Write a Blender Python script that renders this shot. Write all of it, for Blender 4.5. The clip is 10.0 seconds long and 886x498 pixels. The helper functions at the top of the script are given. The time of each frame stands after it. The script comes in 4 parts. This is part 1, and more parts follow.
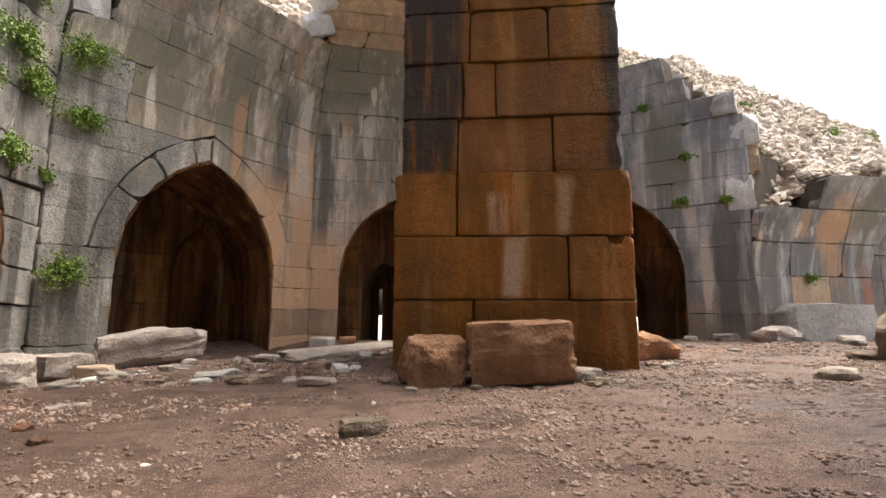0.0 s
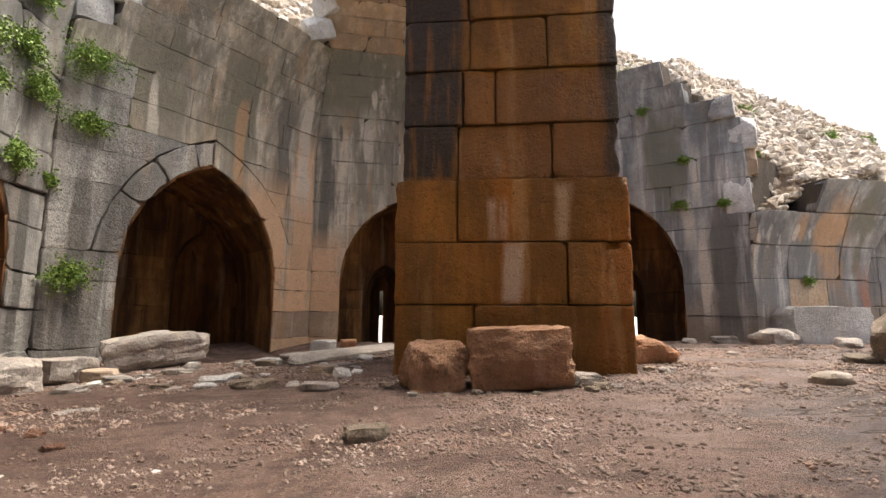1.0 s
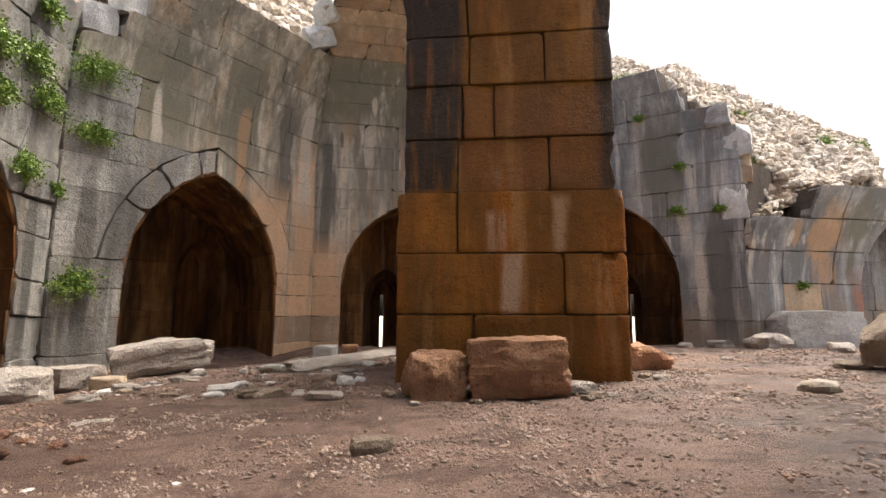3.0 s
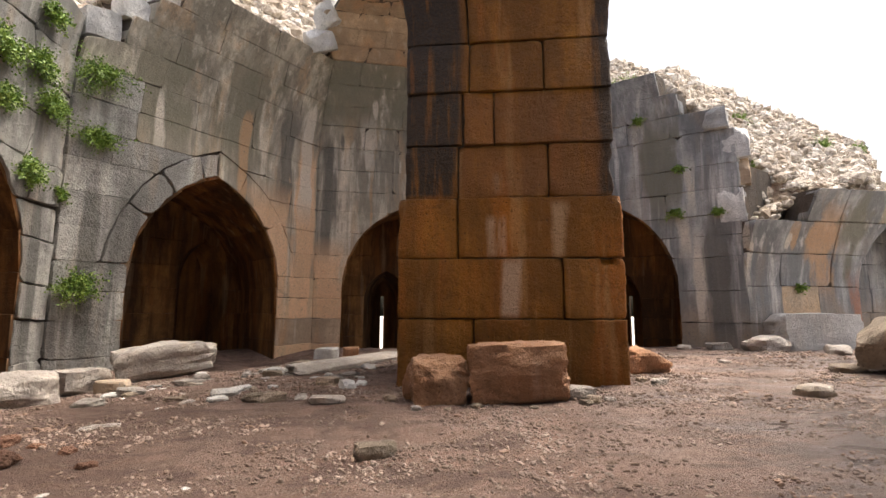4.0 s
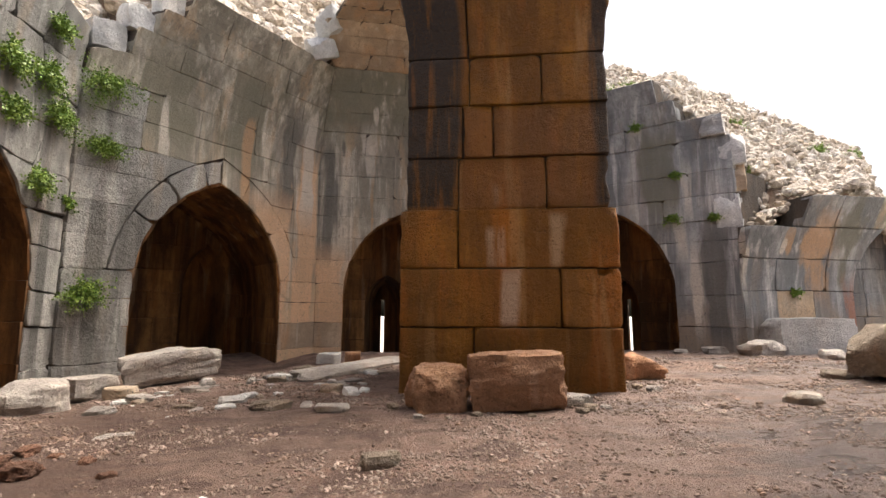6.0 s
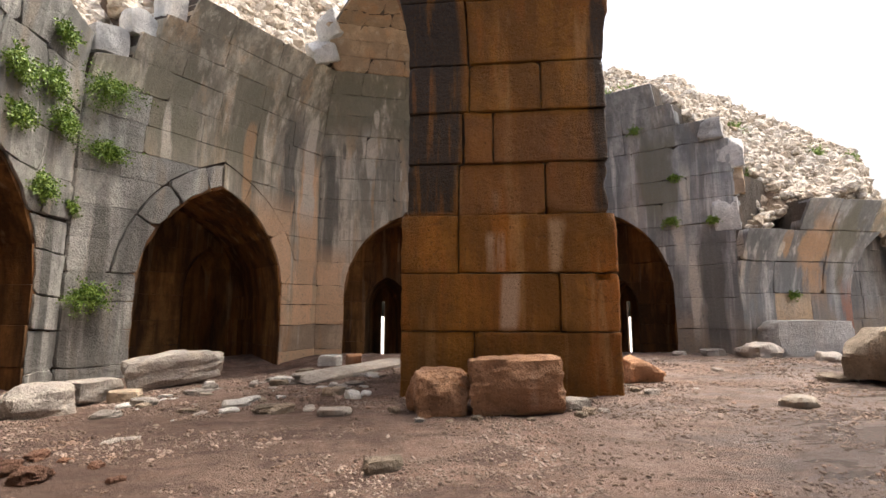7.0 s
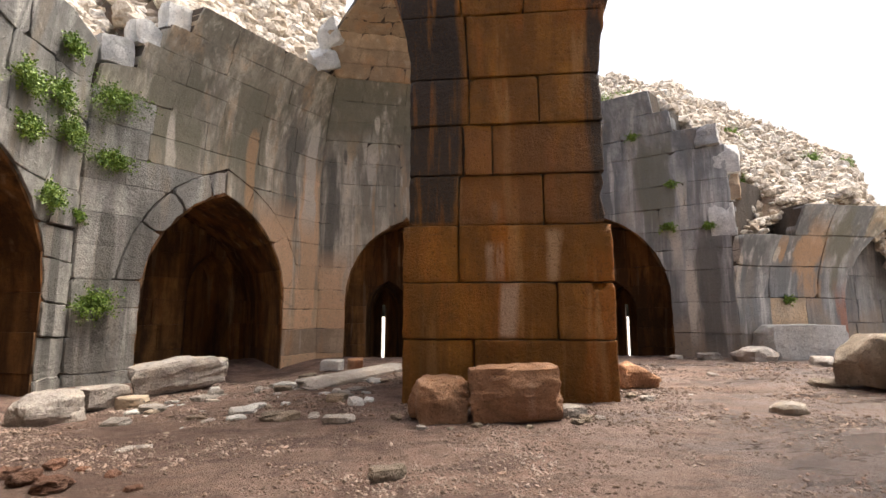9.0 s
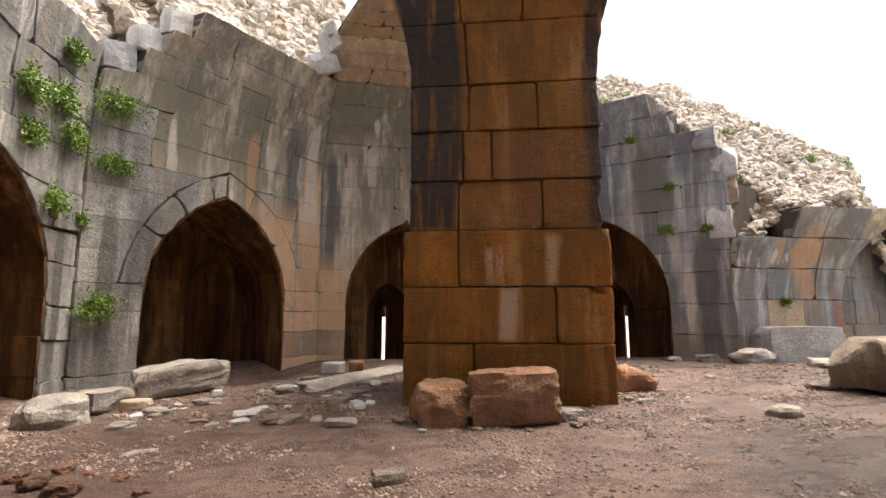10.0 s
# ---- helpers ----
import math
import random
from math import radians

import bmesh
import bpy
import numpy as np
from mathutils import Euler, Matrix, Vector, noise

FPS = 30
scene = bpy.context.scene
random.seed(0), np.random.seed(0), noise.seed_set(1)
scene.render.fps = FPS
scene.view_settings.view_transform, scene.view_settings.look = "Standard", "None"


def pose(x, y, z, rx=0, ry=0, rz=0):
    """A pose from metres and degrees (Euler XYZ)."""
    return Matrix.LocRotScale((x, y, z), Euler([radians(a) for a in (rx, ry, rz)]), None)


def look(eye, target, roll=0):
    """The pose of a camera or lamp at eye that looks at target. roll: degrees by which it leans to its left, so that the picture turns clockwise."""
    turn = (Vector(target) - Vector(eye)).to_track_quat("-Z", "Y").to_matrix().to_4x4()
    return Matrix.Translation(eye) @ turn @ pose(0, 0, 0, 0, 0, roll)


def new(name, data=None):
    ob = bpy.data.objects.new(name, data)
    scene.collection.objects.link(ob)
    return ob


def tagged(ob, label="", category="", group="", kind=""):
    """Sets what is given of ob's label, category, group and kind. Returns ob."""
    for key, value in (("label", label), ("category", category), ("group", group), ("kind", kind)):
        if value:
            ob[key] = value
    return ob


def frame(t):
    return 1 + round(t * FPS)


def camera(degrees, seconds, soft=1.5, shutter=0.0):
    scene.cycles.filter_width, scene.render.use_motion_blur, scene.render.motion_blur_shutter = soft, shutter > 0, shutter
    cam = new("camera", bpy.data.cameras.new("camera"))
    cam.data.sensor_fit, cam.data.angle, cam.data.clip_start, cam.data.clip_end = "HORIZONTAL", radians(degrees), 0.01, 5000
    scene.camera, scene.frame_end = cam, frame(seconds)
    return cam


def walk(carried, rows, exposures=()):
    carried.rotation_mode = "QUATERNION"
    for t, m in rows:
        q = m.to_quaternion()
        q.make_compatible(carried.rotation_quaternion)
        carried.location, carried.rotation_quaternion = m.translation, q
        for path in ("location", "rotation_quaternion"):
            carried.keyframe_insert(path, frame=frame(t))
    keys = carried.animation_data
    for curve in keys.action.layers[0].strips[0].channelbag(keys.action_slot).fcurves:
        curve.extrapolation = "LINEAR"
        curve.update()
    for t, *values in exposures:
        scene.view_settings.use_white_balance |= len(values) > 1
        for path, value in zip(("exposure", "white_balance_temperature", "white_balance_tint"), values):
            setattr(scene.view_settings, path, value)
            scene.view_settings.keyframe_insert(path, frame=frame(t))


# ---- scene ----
cam = camera(86.0, 10.0)
METRES, EYE, TILT, LEAN, TURN = 0.752, 0.6, 0.0, 0.0, 0.0
ROWS = [
    (0.0, 0.0, 0.0, 0.0, -0.05, 7.5, -0.36),
    (0.5, -0.0038, -0.0421, 0.0269, -0.05, 7.5, -0.36),
    (1.0, -0.0076, -0.0842, 0.0541, -0.06, 7.51, -0.34),
    (1.5, -0.0108, -0.1263, 0.0808, -0.08, 7.52, -0.29),
    (2.0, -0.0142, -0.1683, 0.1077, -0.1, 7.52, -0.26),
    (2.5, -0.018, -0.2107, 0.1352, -0.12, 7.52, -0.23),
    (4.0, -0.0292, -0.3357, 0.2155, -0.13, 7.53, -0.19),
    (4.5, -0.0327, -0.3778, 0.2427, -0.13, 7.53, -0.17),
    (5.0, -0.0358, -0.4202, 0.2699, -0.14, 7.53, -0.15),
    (5.5, -0.0395, -0.4622, 0.2967, -0.15, 7.53, -0.13),
    (7.0, -0.052, -0.5877, 0.3754, -0.17, 7.54, -0.09),
    (7.5, -0.0555, -0.6304, 0.4026, -0.17, 7.54, -0.07),
    (8.0, -0.0587, -0.6722, 0.4287, -0.18, 7.54, -0.06),
    (8.5, -0.0621, -0.7141, 0.4556, -0.19, 7.54, -0.03),
    (9.0, -0.0656, -0.7562, 0.4824, -0.21, 7.55, -0.01),
    (9.5, -0.0688, -0.7981, 0.5096, -0.23, 7.54, 0.03),
    (10.0, -0.0724, -0.8408, 0.5364, -0.24, 7.55, 0.07),
]
walk(cam, [(t, pose(0, 0, EYE, TILT, LEAN, TURN) @ pose(METRES * x, METRES * y, METRES * z, 90 + pitch, roll, yaw)) for t, x, y, z, yaw, pitch, roll in ROWS])

# ---------- light ----------
SUN_EL, SUN_AZ = 70.0, 28.0   # elevation; azimuth counted from +x towards +y
world = bpy.data.worlds.new("hazy_sky")
scene.world = world
world.use_nodes = True
wn = world.node_tree
sky = wn.nodes.new("ShaderNodeTexSky")
sky.sky_type = "NISHITA"
sky.sun_disc = False
sky.sun_elevation = radians(SUN_EL)
sky.sun_rotation = radians(90 - SUN_AZ)
sky.air_density, sky.dust_density, sky.ozone_density = 1.0, 10.0, 0.5
wn.links.new(sky.outputs[0], wn.nodes["Background"].inputs[0])
wn.nodes["Background"].inputs[1].default_value = 0.15
sun = new("sun", bpy.data.lights.new("sun", "SUN"))
sun.data.energy, sun.data.angle, sun.data.color = 2.0, radians(30), (1.0, 0.95, 0.87)
sx, sy = math.cos(radians(SUN_AZ)), math.sin(radians(SUN_AZ))
sun.matrix_world = look((20 * sx, 20 * sy, 20 * math.tan(radians(SUN_EL))), (0, 0, 0))

scene.view_settings.exposure = 1.27
scene.view_settings.use_white_balance = True
scene.view_settings.white_balance_temperature = 6420
scene.view_settings.white_balance_tint = 10


# ---------- materials ----------
def nodes_of(name):
    m = bpy.data.materials.new(name)
    m.use_nodes = True
    t = m.node_tree
    b = t.nodes["Principled BSDF"]
    return m, t, b


def nd(t, kind, **kw):
    n = t.nodes.new("ShaderNode" + kind)
    for k, v in kw.items():
        if k.startswith("i_"):
            n.inputs[k[2:].replace("_", " ")].default_value = v
        else:
            setattr(n, k, v)
    return n


def place(t, sx=1.0, sy=1.0, sz=1.0):
    g = nd(t, "NewGeometry")
    v = nd(t, "VectorMath", operation="MULTIPLY")
    v.inputs[1].default_value = (sx, sy, sz)
    t.links.new(g.outputs["Position"], v.inputs[0])
    return v.outputs[0]


def noisy(t, vec, scale, detail=6.0, rough=0.6, lo=0.4, hi=0.6):
    n = nd(t, "TexNoise", i_Scale=scale, i_Detail=detail, i_Roughness=rough)
    t.links.new(vec, n.inputs["Vector"])
    r = nd(t, "MapRange", i_From_Min=lo, i_From_Max=hi)
    t.links.new(n.outputs[0], r.inputs[0])
    return r.outputs[0]


def mixed(t, fac, a, b, blend="MIX"):
    m = nd(t, "Mix", data_type="RGBA", blend_type=blend)
    for sock, v in ((m.inputs[0], fac), (m.inputs[6], a), (m.inputs[7], b)):
        if isinstance(v, (int, float)):
            sock.default_value = v
        elif isinstance(v, tuple):
            sock.default_value = (*v, 1)
        else:
            t.links.new(v, sock)
    return m.outputs[2]


def times(t, a, b):
    m = nd(t, "Math", operation="MULTIPLY")
    for s, v in zip(m.inputs, (a, b)):
        if isinstance(v, (int, float)):
            s.default_value = v
        else:
            t.links.new(v, s)
    return m.outputs[0]


def near_line(t, x, y, w):
    """1 near the upright line through (x, y), 0 beyond about w from it, with a ragged edge."""
    g = nd(t, "NewGeometry")
    v = nd(t, "VectorMath", operation="MULTIPLY")
    v.inputs[1].default_value = (1, 1, 0)
    t.links.new(g.outputs["Position"], v.inputs[0])
    d = nd(t, "VectorMath", operation="DISTANCE")
    d.inputs[1].default_value = (x, y, 0)
    t.links.new(v.outputs[0], d.inputs[0])
    n = nd(t, "TexNoise", i_Scale=1.0, i_Detail=4.0)
    t.links.new(place(t, 5, 5, 0.9), n.inputs["Vector"])
    a = nd(t, "Math", operation="MULTIPLY_ADD")
    a.inputs[1].default_value, a.inputs[2].default_value = w * 3.0, -w * 1.5
    t.links.new(n.outputs[0], a.inputs[0])
    s = nd(t, "Math", operation="ADD")
    t.links.new(d.outputs["Value"], s.inputs[0])
    t.links.new(a.outputs[0], s.inputs[1])
    r = nd(t, "MapRange", i_From_Min=w * 1.15, i_From_Max=w * 0.75)
    t.links.new(s.outputs[0], r.inputs[0])
    return r.outputs[0]


def between(t, value, lo, hi, soft):
    """1 where value lies between lo and hi."""
    out = None
    for a, c in ((lo - soft, lo + soft), (hi + soft, hi - soft)):
        r = nd(t, "MapRange", i_From_Min=a, i_From_Max=c)
        t.links.new(value, r.inputs[0])
        out = r.outputs[0] if out is None else times(t, out, r.outputs[0])
    return out


def stone(name, base, patina, rust, lime, k_patina=0.8, k_rust=0.6, k_lime=0.5, rough=0.75, bump=0.5, vary=0.25, low=None, low_top=2.9, runs=(), dark=(), specks=0.45, drips=0.0):
    """Old limestone: base colour, dark patina in tall patches, rust-coloured wash, thin pale lime runs.
    low: colour of the wash near the ground; runs: (x, y, width, colour, foot, head) of single upright stains;
    dark: (s0, s1, z0, z1, colour) of stains on the pillar's face, s counted along it."""
    m, t, b = nodes_of(name)
    p = place(t)
    col = mixed(t, noisy(t, p, 4.0, 9, 0.7, 0.38, 0.66), base, tuple(c * 0.6 for c in base))
    col = mixed(t, times(t, noisy(t, place(t, 1.7, 1.7, 0.35), 1.0, 7, 0.65, 0.41, 0.55), k_patina), col, patina)
    col = mixed(t, times(t, noisy(t, place(t, 7.0, 7.0, 0.5), 1.0, 4, 0.6, 0.5, 0.66), k_patina * 0.6), col, patina)
    col = mixed(t, times(t, noisy(t, place(t, 2.1, 2.1, 0.4), 1.3, 6, 0.6, 0.52, 0.66), k_rust), col, rust)
    col = mixed(t, times(t, noisy(t, place(t, 5.0, 5.0, 0.4), 1.1, 5, 0.55, 0.58, 0.68), k_lime), col, lime)
    if drips:
        col = mixed(t, times(t, noisy(t, place(t, 11.0, 11.0, 0.45), 1.0, 5, 0.6, 0.57, 0.65), drips), col, lime)
        col = mixed(t, times(t, noisy(t, place(t, 9.0, 9.0, 0.3), 1.0, 5, 0.65, 0.56, 0.64), drips), col, tuple(c * 0.6 for c in patina))
    g = nd(t, "NewGeometry")
    sep = nd(t, "SeparateXYZ")
    t.links.new(g.outputs["Position"], sep.inputs[0])
    if low:
        n = nd(t, "TexNoise", i_Scale=1.2, i_Detail=5.0)
        t.links.new(p, n.inputs["Vector"])
        a = nd(t, "Math", operation="MULTIPLY_ADD")
        a.inputs[1].default_value = 2.6
        t.links.new(n.outputs[0], a.inputs[0])
        t.links.new(sep.outputs[2], a.inputs[2])
        r = nd(t, "MapRange", i_From_Min=low_top, i_From_Max=low_top - 1.2, i_To_Max=0.8)
        t.links.new(a.outputs[0], r.inputs[0])
        col = mixed(t, r.outputs[0], col, low)
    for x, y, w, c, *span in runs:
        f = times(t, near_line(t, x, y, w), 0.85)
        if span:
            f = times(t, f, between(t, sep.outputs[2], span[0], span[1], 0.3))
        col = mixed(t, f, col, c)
    if dark:
        dp = nd(t, "VectorMath", operation="DOT_PRODUCT")
        dp.inputs[1].default_value = (0.9948, -0.1019, 0)
        t.links.new(g.outputs["Position"], dp.inputs[0])
        n = nd(t, "TexNoise", i_Scale=3.0, i_Detail=6.0)
        t.links.new(place(t, 1, 1, 0.35), n.inputs["Vector"])
        a = nd(t, "Math", operation="MULTIPLY_ADD")
        a.inputs[1].default_value, a.inputs[2].default_value = 0.22, 0.858 - 0.11
        t.links.new(n.outputs[0], a.inputs[0])
        s = nd(t, "Math", operation="ADD")
        t.links.new(dp.outputs["Value"], s.inputs[0])
        t.links.new(a.outputs[0], s.inputs[1])
        streak = noisy(t, place(t, 9.0, 9.0, 0.6), 1.0, 5, 0.6, 0.28, 0.46)
        for s0, s1, z0, z1, k, c in dark:
            f = times(t, between(t, s.outputs[0], s0, s1, 0.025), between(t, sep.outputs[2], z0, z1, 0.04))
            col = mixed(t, times(t, times(t, f, streak), k), col, c)
    info = nd(t, "ObjectInfo")
    r = nd(t, "MapRange", i_To_Min=1 - vary, i_To_Max=1 + vary)
    t.links.new(info.outputs["Random"], r.inputs[0])
    hsv = nd(t, "HueSaturation")
    t.links.new(r.outputs[0], hsv.inputs["Value"])
    t.links.new(col, hsv.inputs["Color"])
    speck = noisy(t, p, 38.0, 4, 0.7, 0.35, 0.7)
    col = mixed(t, times(t, speck, specks), hsv.outputs[0], tuple(c * 0.4 for c in base))
    pits = noisy(t, p, 45.0, 3, 0.6, 0.30, 0.38)
    col = mixed(t, pits, tuple(c * 0.25 for c in base), col)
    # hairline cracks and flaked spots
    vo = nd(t, "TexVoronoi", feature="DISTANCE_TO_EDGE", i_Scale=1.3)
    wob = nd(t, "VectorMath", operation="ADD")
    nn = nd(t, "TexNoise", i_Scale=3.0, i_Detail=5.0)
    t.links.new(p, nn.inputs["Vector"])
    t.links.new(p, wob.inputs[0])
    t.links.new(nn.outputs["Color"], wob.inputs[1])
    t.links.new(wob.outputs[0], vo.inputs["Vector"])
    ck = nd(t, "MapRange", i_From_Min=0.006, i_From_Max=0.018)
    t.links.new(vo.outputs[0], ck.inputs[0])
    gate = noisy(t, p, 0.9, 2, 0.5, 0.5, 0.56)
    inv = nd(t, "Math", operation="SUBTRACT")
    inv.inputs[0].default_value = 1.0
    t.links.new(ck.outputs[0], inv.inputs[1])
    col = mixed(t, times(t, times(t, inv.outputs[0], gate), 0.3), col, tuple(c * 0.2 for c in base))
    t.links.new(col, b.inputs["Base Color"])
    b.inputs["Roughness"].default_value = rough
    b.inputs["Specular IOR Level"].default_value = 0.3
    bm1 = nd(t, "Bump", i_Strength=bump, i_Distance=0.04)
    t.links.new(noisy(t, p, 7.0, 10, 0.72, 0.2, 0.8), bm1.inputs["Height"])
    bm2 = nd(t, "Bump", i_Strength=bump * 0.8, i_Distance=0.01)
    t.links.new(noisy(t, p, 45.0, 5, 0.65, 0.25, 0.7), bm2.inputs["Height"])
    t.links.new(bm1.outputs[0], bm2.inputs["Normal"])
    t.links.new(bm2.outputs[0], b.inputs["Normal"])
    return m


OCHRE, CREAM, BLACK = (0.50, 0.30, 0.15), (0.68, 0.62, 0.52), (0.10, 0.095, 0.085)
RUSSET = (0.78, 0.50, 0.29)
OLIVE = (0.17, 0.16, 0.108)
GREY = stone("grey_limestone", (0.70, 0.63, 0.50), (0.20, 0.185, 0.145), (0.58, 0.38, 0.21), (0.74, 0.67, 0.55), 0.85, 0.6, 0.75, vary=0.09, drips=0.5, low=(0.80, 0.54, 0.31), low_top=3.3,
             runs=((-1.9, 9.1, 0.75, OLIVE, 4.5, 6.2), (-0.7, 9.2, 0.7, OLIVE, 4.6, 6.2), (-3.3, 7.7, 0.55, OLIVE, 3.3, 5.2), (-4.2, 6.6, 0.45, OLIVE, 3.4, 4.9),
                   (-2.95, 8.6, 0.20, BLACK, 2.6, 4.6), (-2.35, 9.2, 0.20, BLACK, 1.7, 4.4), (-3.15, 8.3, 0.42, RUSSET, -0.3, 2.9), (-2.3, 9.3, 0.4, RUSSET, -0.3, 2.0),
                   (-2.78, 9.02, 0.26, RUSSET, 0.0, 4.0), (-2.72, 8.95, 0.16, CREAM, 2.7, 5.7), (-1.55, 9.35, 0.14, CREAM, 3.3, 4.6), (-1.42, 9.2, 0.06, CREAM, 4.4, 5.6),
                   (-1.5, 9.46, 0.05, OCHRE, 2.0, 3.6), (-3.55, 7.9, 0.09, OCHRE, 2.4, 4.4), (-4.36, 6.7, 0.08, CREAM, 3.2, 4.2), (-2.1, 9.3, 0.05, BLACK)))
PALE = stone("pale_limestone", (0.60, 0.585, 0.535), (0.15, 0.146, 0.135), (0.42, 0.31, 0.19), (0.70, 0.67, 0.61), 0.75, 0.35, 0.7, bump=0.9, vary=0.18,
             runs=((-4.78, 6.1, 0.10, BLACK, 0.3, 2.6), (-4.95, 5.4, 0.09, BLACK, 0.2, 2.4), (-4.5, 6.45, 0.16, BLACK, 1.2, 2.6)))
# Grey stone; its bluish cast paints in the skylight that falls on the northeast wall.
BLUE = stone("sky_tinted_grey_limestone", (0.50, 0.505, 0.49), (0.145, 0.153, 0.157), (0.42, 0.31, 0.2), (0.74, 0.71, 0.67), 0.85, 0.3, 0.8, vary=0.09, drips=0.3, low=(0.46, 0.33, 0.2), low_top=2.4,
             runs=((4.52, 8.06, 0.09, CREAM, 0.5, 1.95), (4.32, 8.2, 0.12, CREAM, 1.9, 2.5), (4.45, 8.1, 0.08, CREAM, 2.7, 3.4), (4.75, 7.9, 0.18, BLACK, 0.3, 2.4), (5.9, 7.6, 0.09, OCHRE, 0.5, 2.3), (5.8, 7.65, 0.05, CREAM, 0.4, 2.3),
                   (5.1, 7.6, 0.08, CREAM, 0.9, 2.4), (6.5, 7.7, 0.3, OCHRE, 1.1, 2.5), (7.0, 7.7, 0.25, OLIVE, 1.0, 2.8), (4.05, 8.3, 0.3, OLIVE, 2.6, 4.3), (7.3, 7.95, 0.25, (0.42, 0.17, 0.09), 0.2, 1.3)))
# Brown-stained niche stone; the near-black patches put the niches' shade into the colour.
BROWN = stone("brown_stained_shaded_limestone", (0.38, 0.185, 0.062), (0.030, 0.016, 0.008), (0.34, 0.13, 0.03), (0.52, 0.37, 0.24), 0.9, 0.5, 0.4, 0.8)
AMBER = stone("amber_stained_limestone", (0.40, 0.172, 0.018), (0.150, 0.062, 0.007), (0.43, 0.140, 0.013), (0.54, 0.33, 0.15), 0.75, 0.6, 0.35, 0.6, 0.9, vary=0.14, specks=0.2,
              dark=((-0.2, 0.57, 1.83, 7.0, 1.0, (0.034, 0.027, 0.022)), (1.86, 2.6, 1.83, 7.0, 0.95, (0.034, 0.027, 0.022)),
                    (0.96, 1.13, 0.72, 1.23, 1.0, (0.52, 0.37, 0.26)), (0.84, 0.99, 1.27, 1.62, 0.85, (0.50, 0.35, 0.24)), (1.44, 1.53, 1.27, 1.75, 0.8, (0.48, 0.33, 0.2)),
                    (0.9, 0.97, 1.85, 2.05, 0.7, (0.36, 0.25, 0.17)), (0.6, 1.9, 1.83, 2.83, 0.5, (0.20, 0.085, 0.03)), (0.2, 0.5, 0.2, 1.3, 0.35, (0.12, 0.06, 0.015))))
ORANGE = stone("orange_and_bounce_lit_limestone", (0.62, 0.47, 0.32), (0.28, 0.21, 0.145), (0.54, 0.31, 0.15), (0.68, 0.6, 0.49), 0.5, 0.6, 0.4, vary=0.12)
CORE = stone("rubble_mortar", (0.17, 0.14, 0.11), (0.07, 0.06, 0.05), (0.2, 0.13, 0.08), (0.26, 0.22, 0.18), 0.6, 0.5, 0.2, 0.95, 0.8)
# Pale stone whitened further: skylight on the broken blocks is put into the colour.
WHITE_ROCK = stone("daylit_white_limestone", (0.78, 0.77, 0.73), (0.42, 0.41, 0.38), (0.6, 0.5, 0.38), (0.8, 0.78, 0.74), 0.45, 0.3, 0.5, 0.8, 0.8)
DUN_ROCK = stone("dun_rock", (0.46, 0.38, 0.29), (0.17, 0.125, 0.085), (0.36, 0.22, 0.12), (0.62, 0.56, 0.48), 0.6, 0.5, 0.45, 0.85, 1.0)
RED_ROCK = stone("red_brown_rock", (0.66, 0.38, 0.22), (0.30, 0.155, 0.085), (0.52, 0.23, 0.10), (0.55, 0.41, 0.31), 0.6, 0.6, 0.4, 0.8, 1.0)
PALE_ROCK = stone("pale_rock", (0.55, 0.50, 0.44), (0.24, 0.21, 0.19), (0.46, 0.34, 0.24), (0.7, 0.65, 0.58), 0.45, 0.4, 0.5, 0.85, 0.9)


def rubble_material():
    m, t, b = nodes_of("loose_rubble")
    g = nd(t, "NewGeometry")
    ramp = nd(t, "ValToRGB")
    e = ramp.color_ramp.elements
    e[0].position, e[0].color = 0.0, (0.40, 0.33, 0.25, 1)
    e[1].position, e[1].color = 1.0, (0.82, 0.78, 0.70, 1)
    for pos, c in ((0.3, (0.52, 0.45, 0.36, 1)), (0.6, (0.68, 0.62, 0.53, 1))):
        k = e.new(pos)
        k.color = c
    t.links.new(g.outputs["Random Per Island"], ramp.inputs[0])
    col = mixed(t, noisy(t, place(t), 14.0, 6, 0.7, 0.4, 0.7), ramp.outputs[0], (0.22, 0.17, 0.12))
    t.links.new(col, b.inputs["Base Color"])
    b.inputs["Roughness"].default_value = 0.9
    bp = nd(t, "Bump", i_Strength=0.7, i_Distance=0.02)
    t.links.new(noisy(t, place(t), 30.0, 6, 0.7, 0.2, 0.8), bp.inputs["Height"])
    t.links.new(bp.outputs[0], b.inputs["Normal"])
    return m


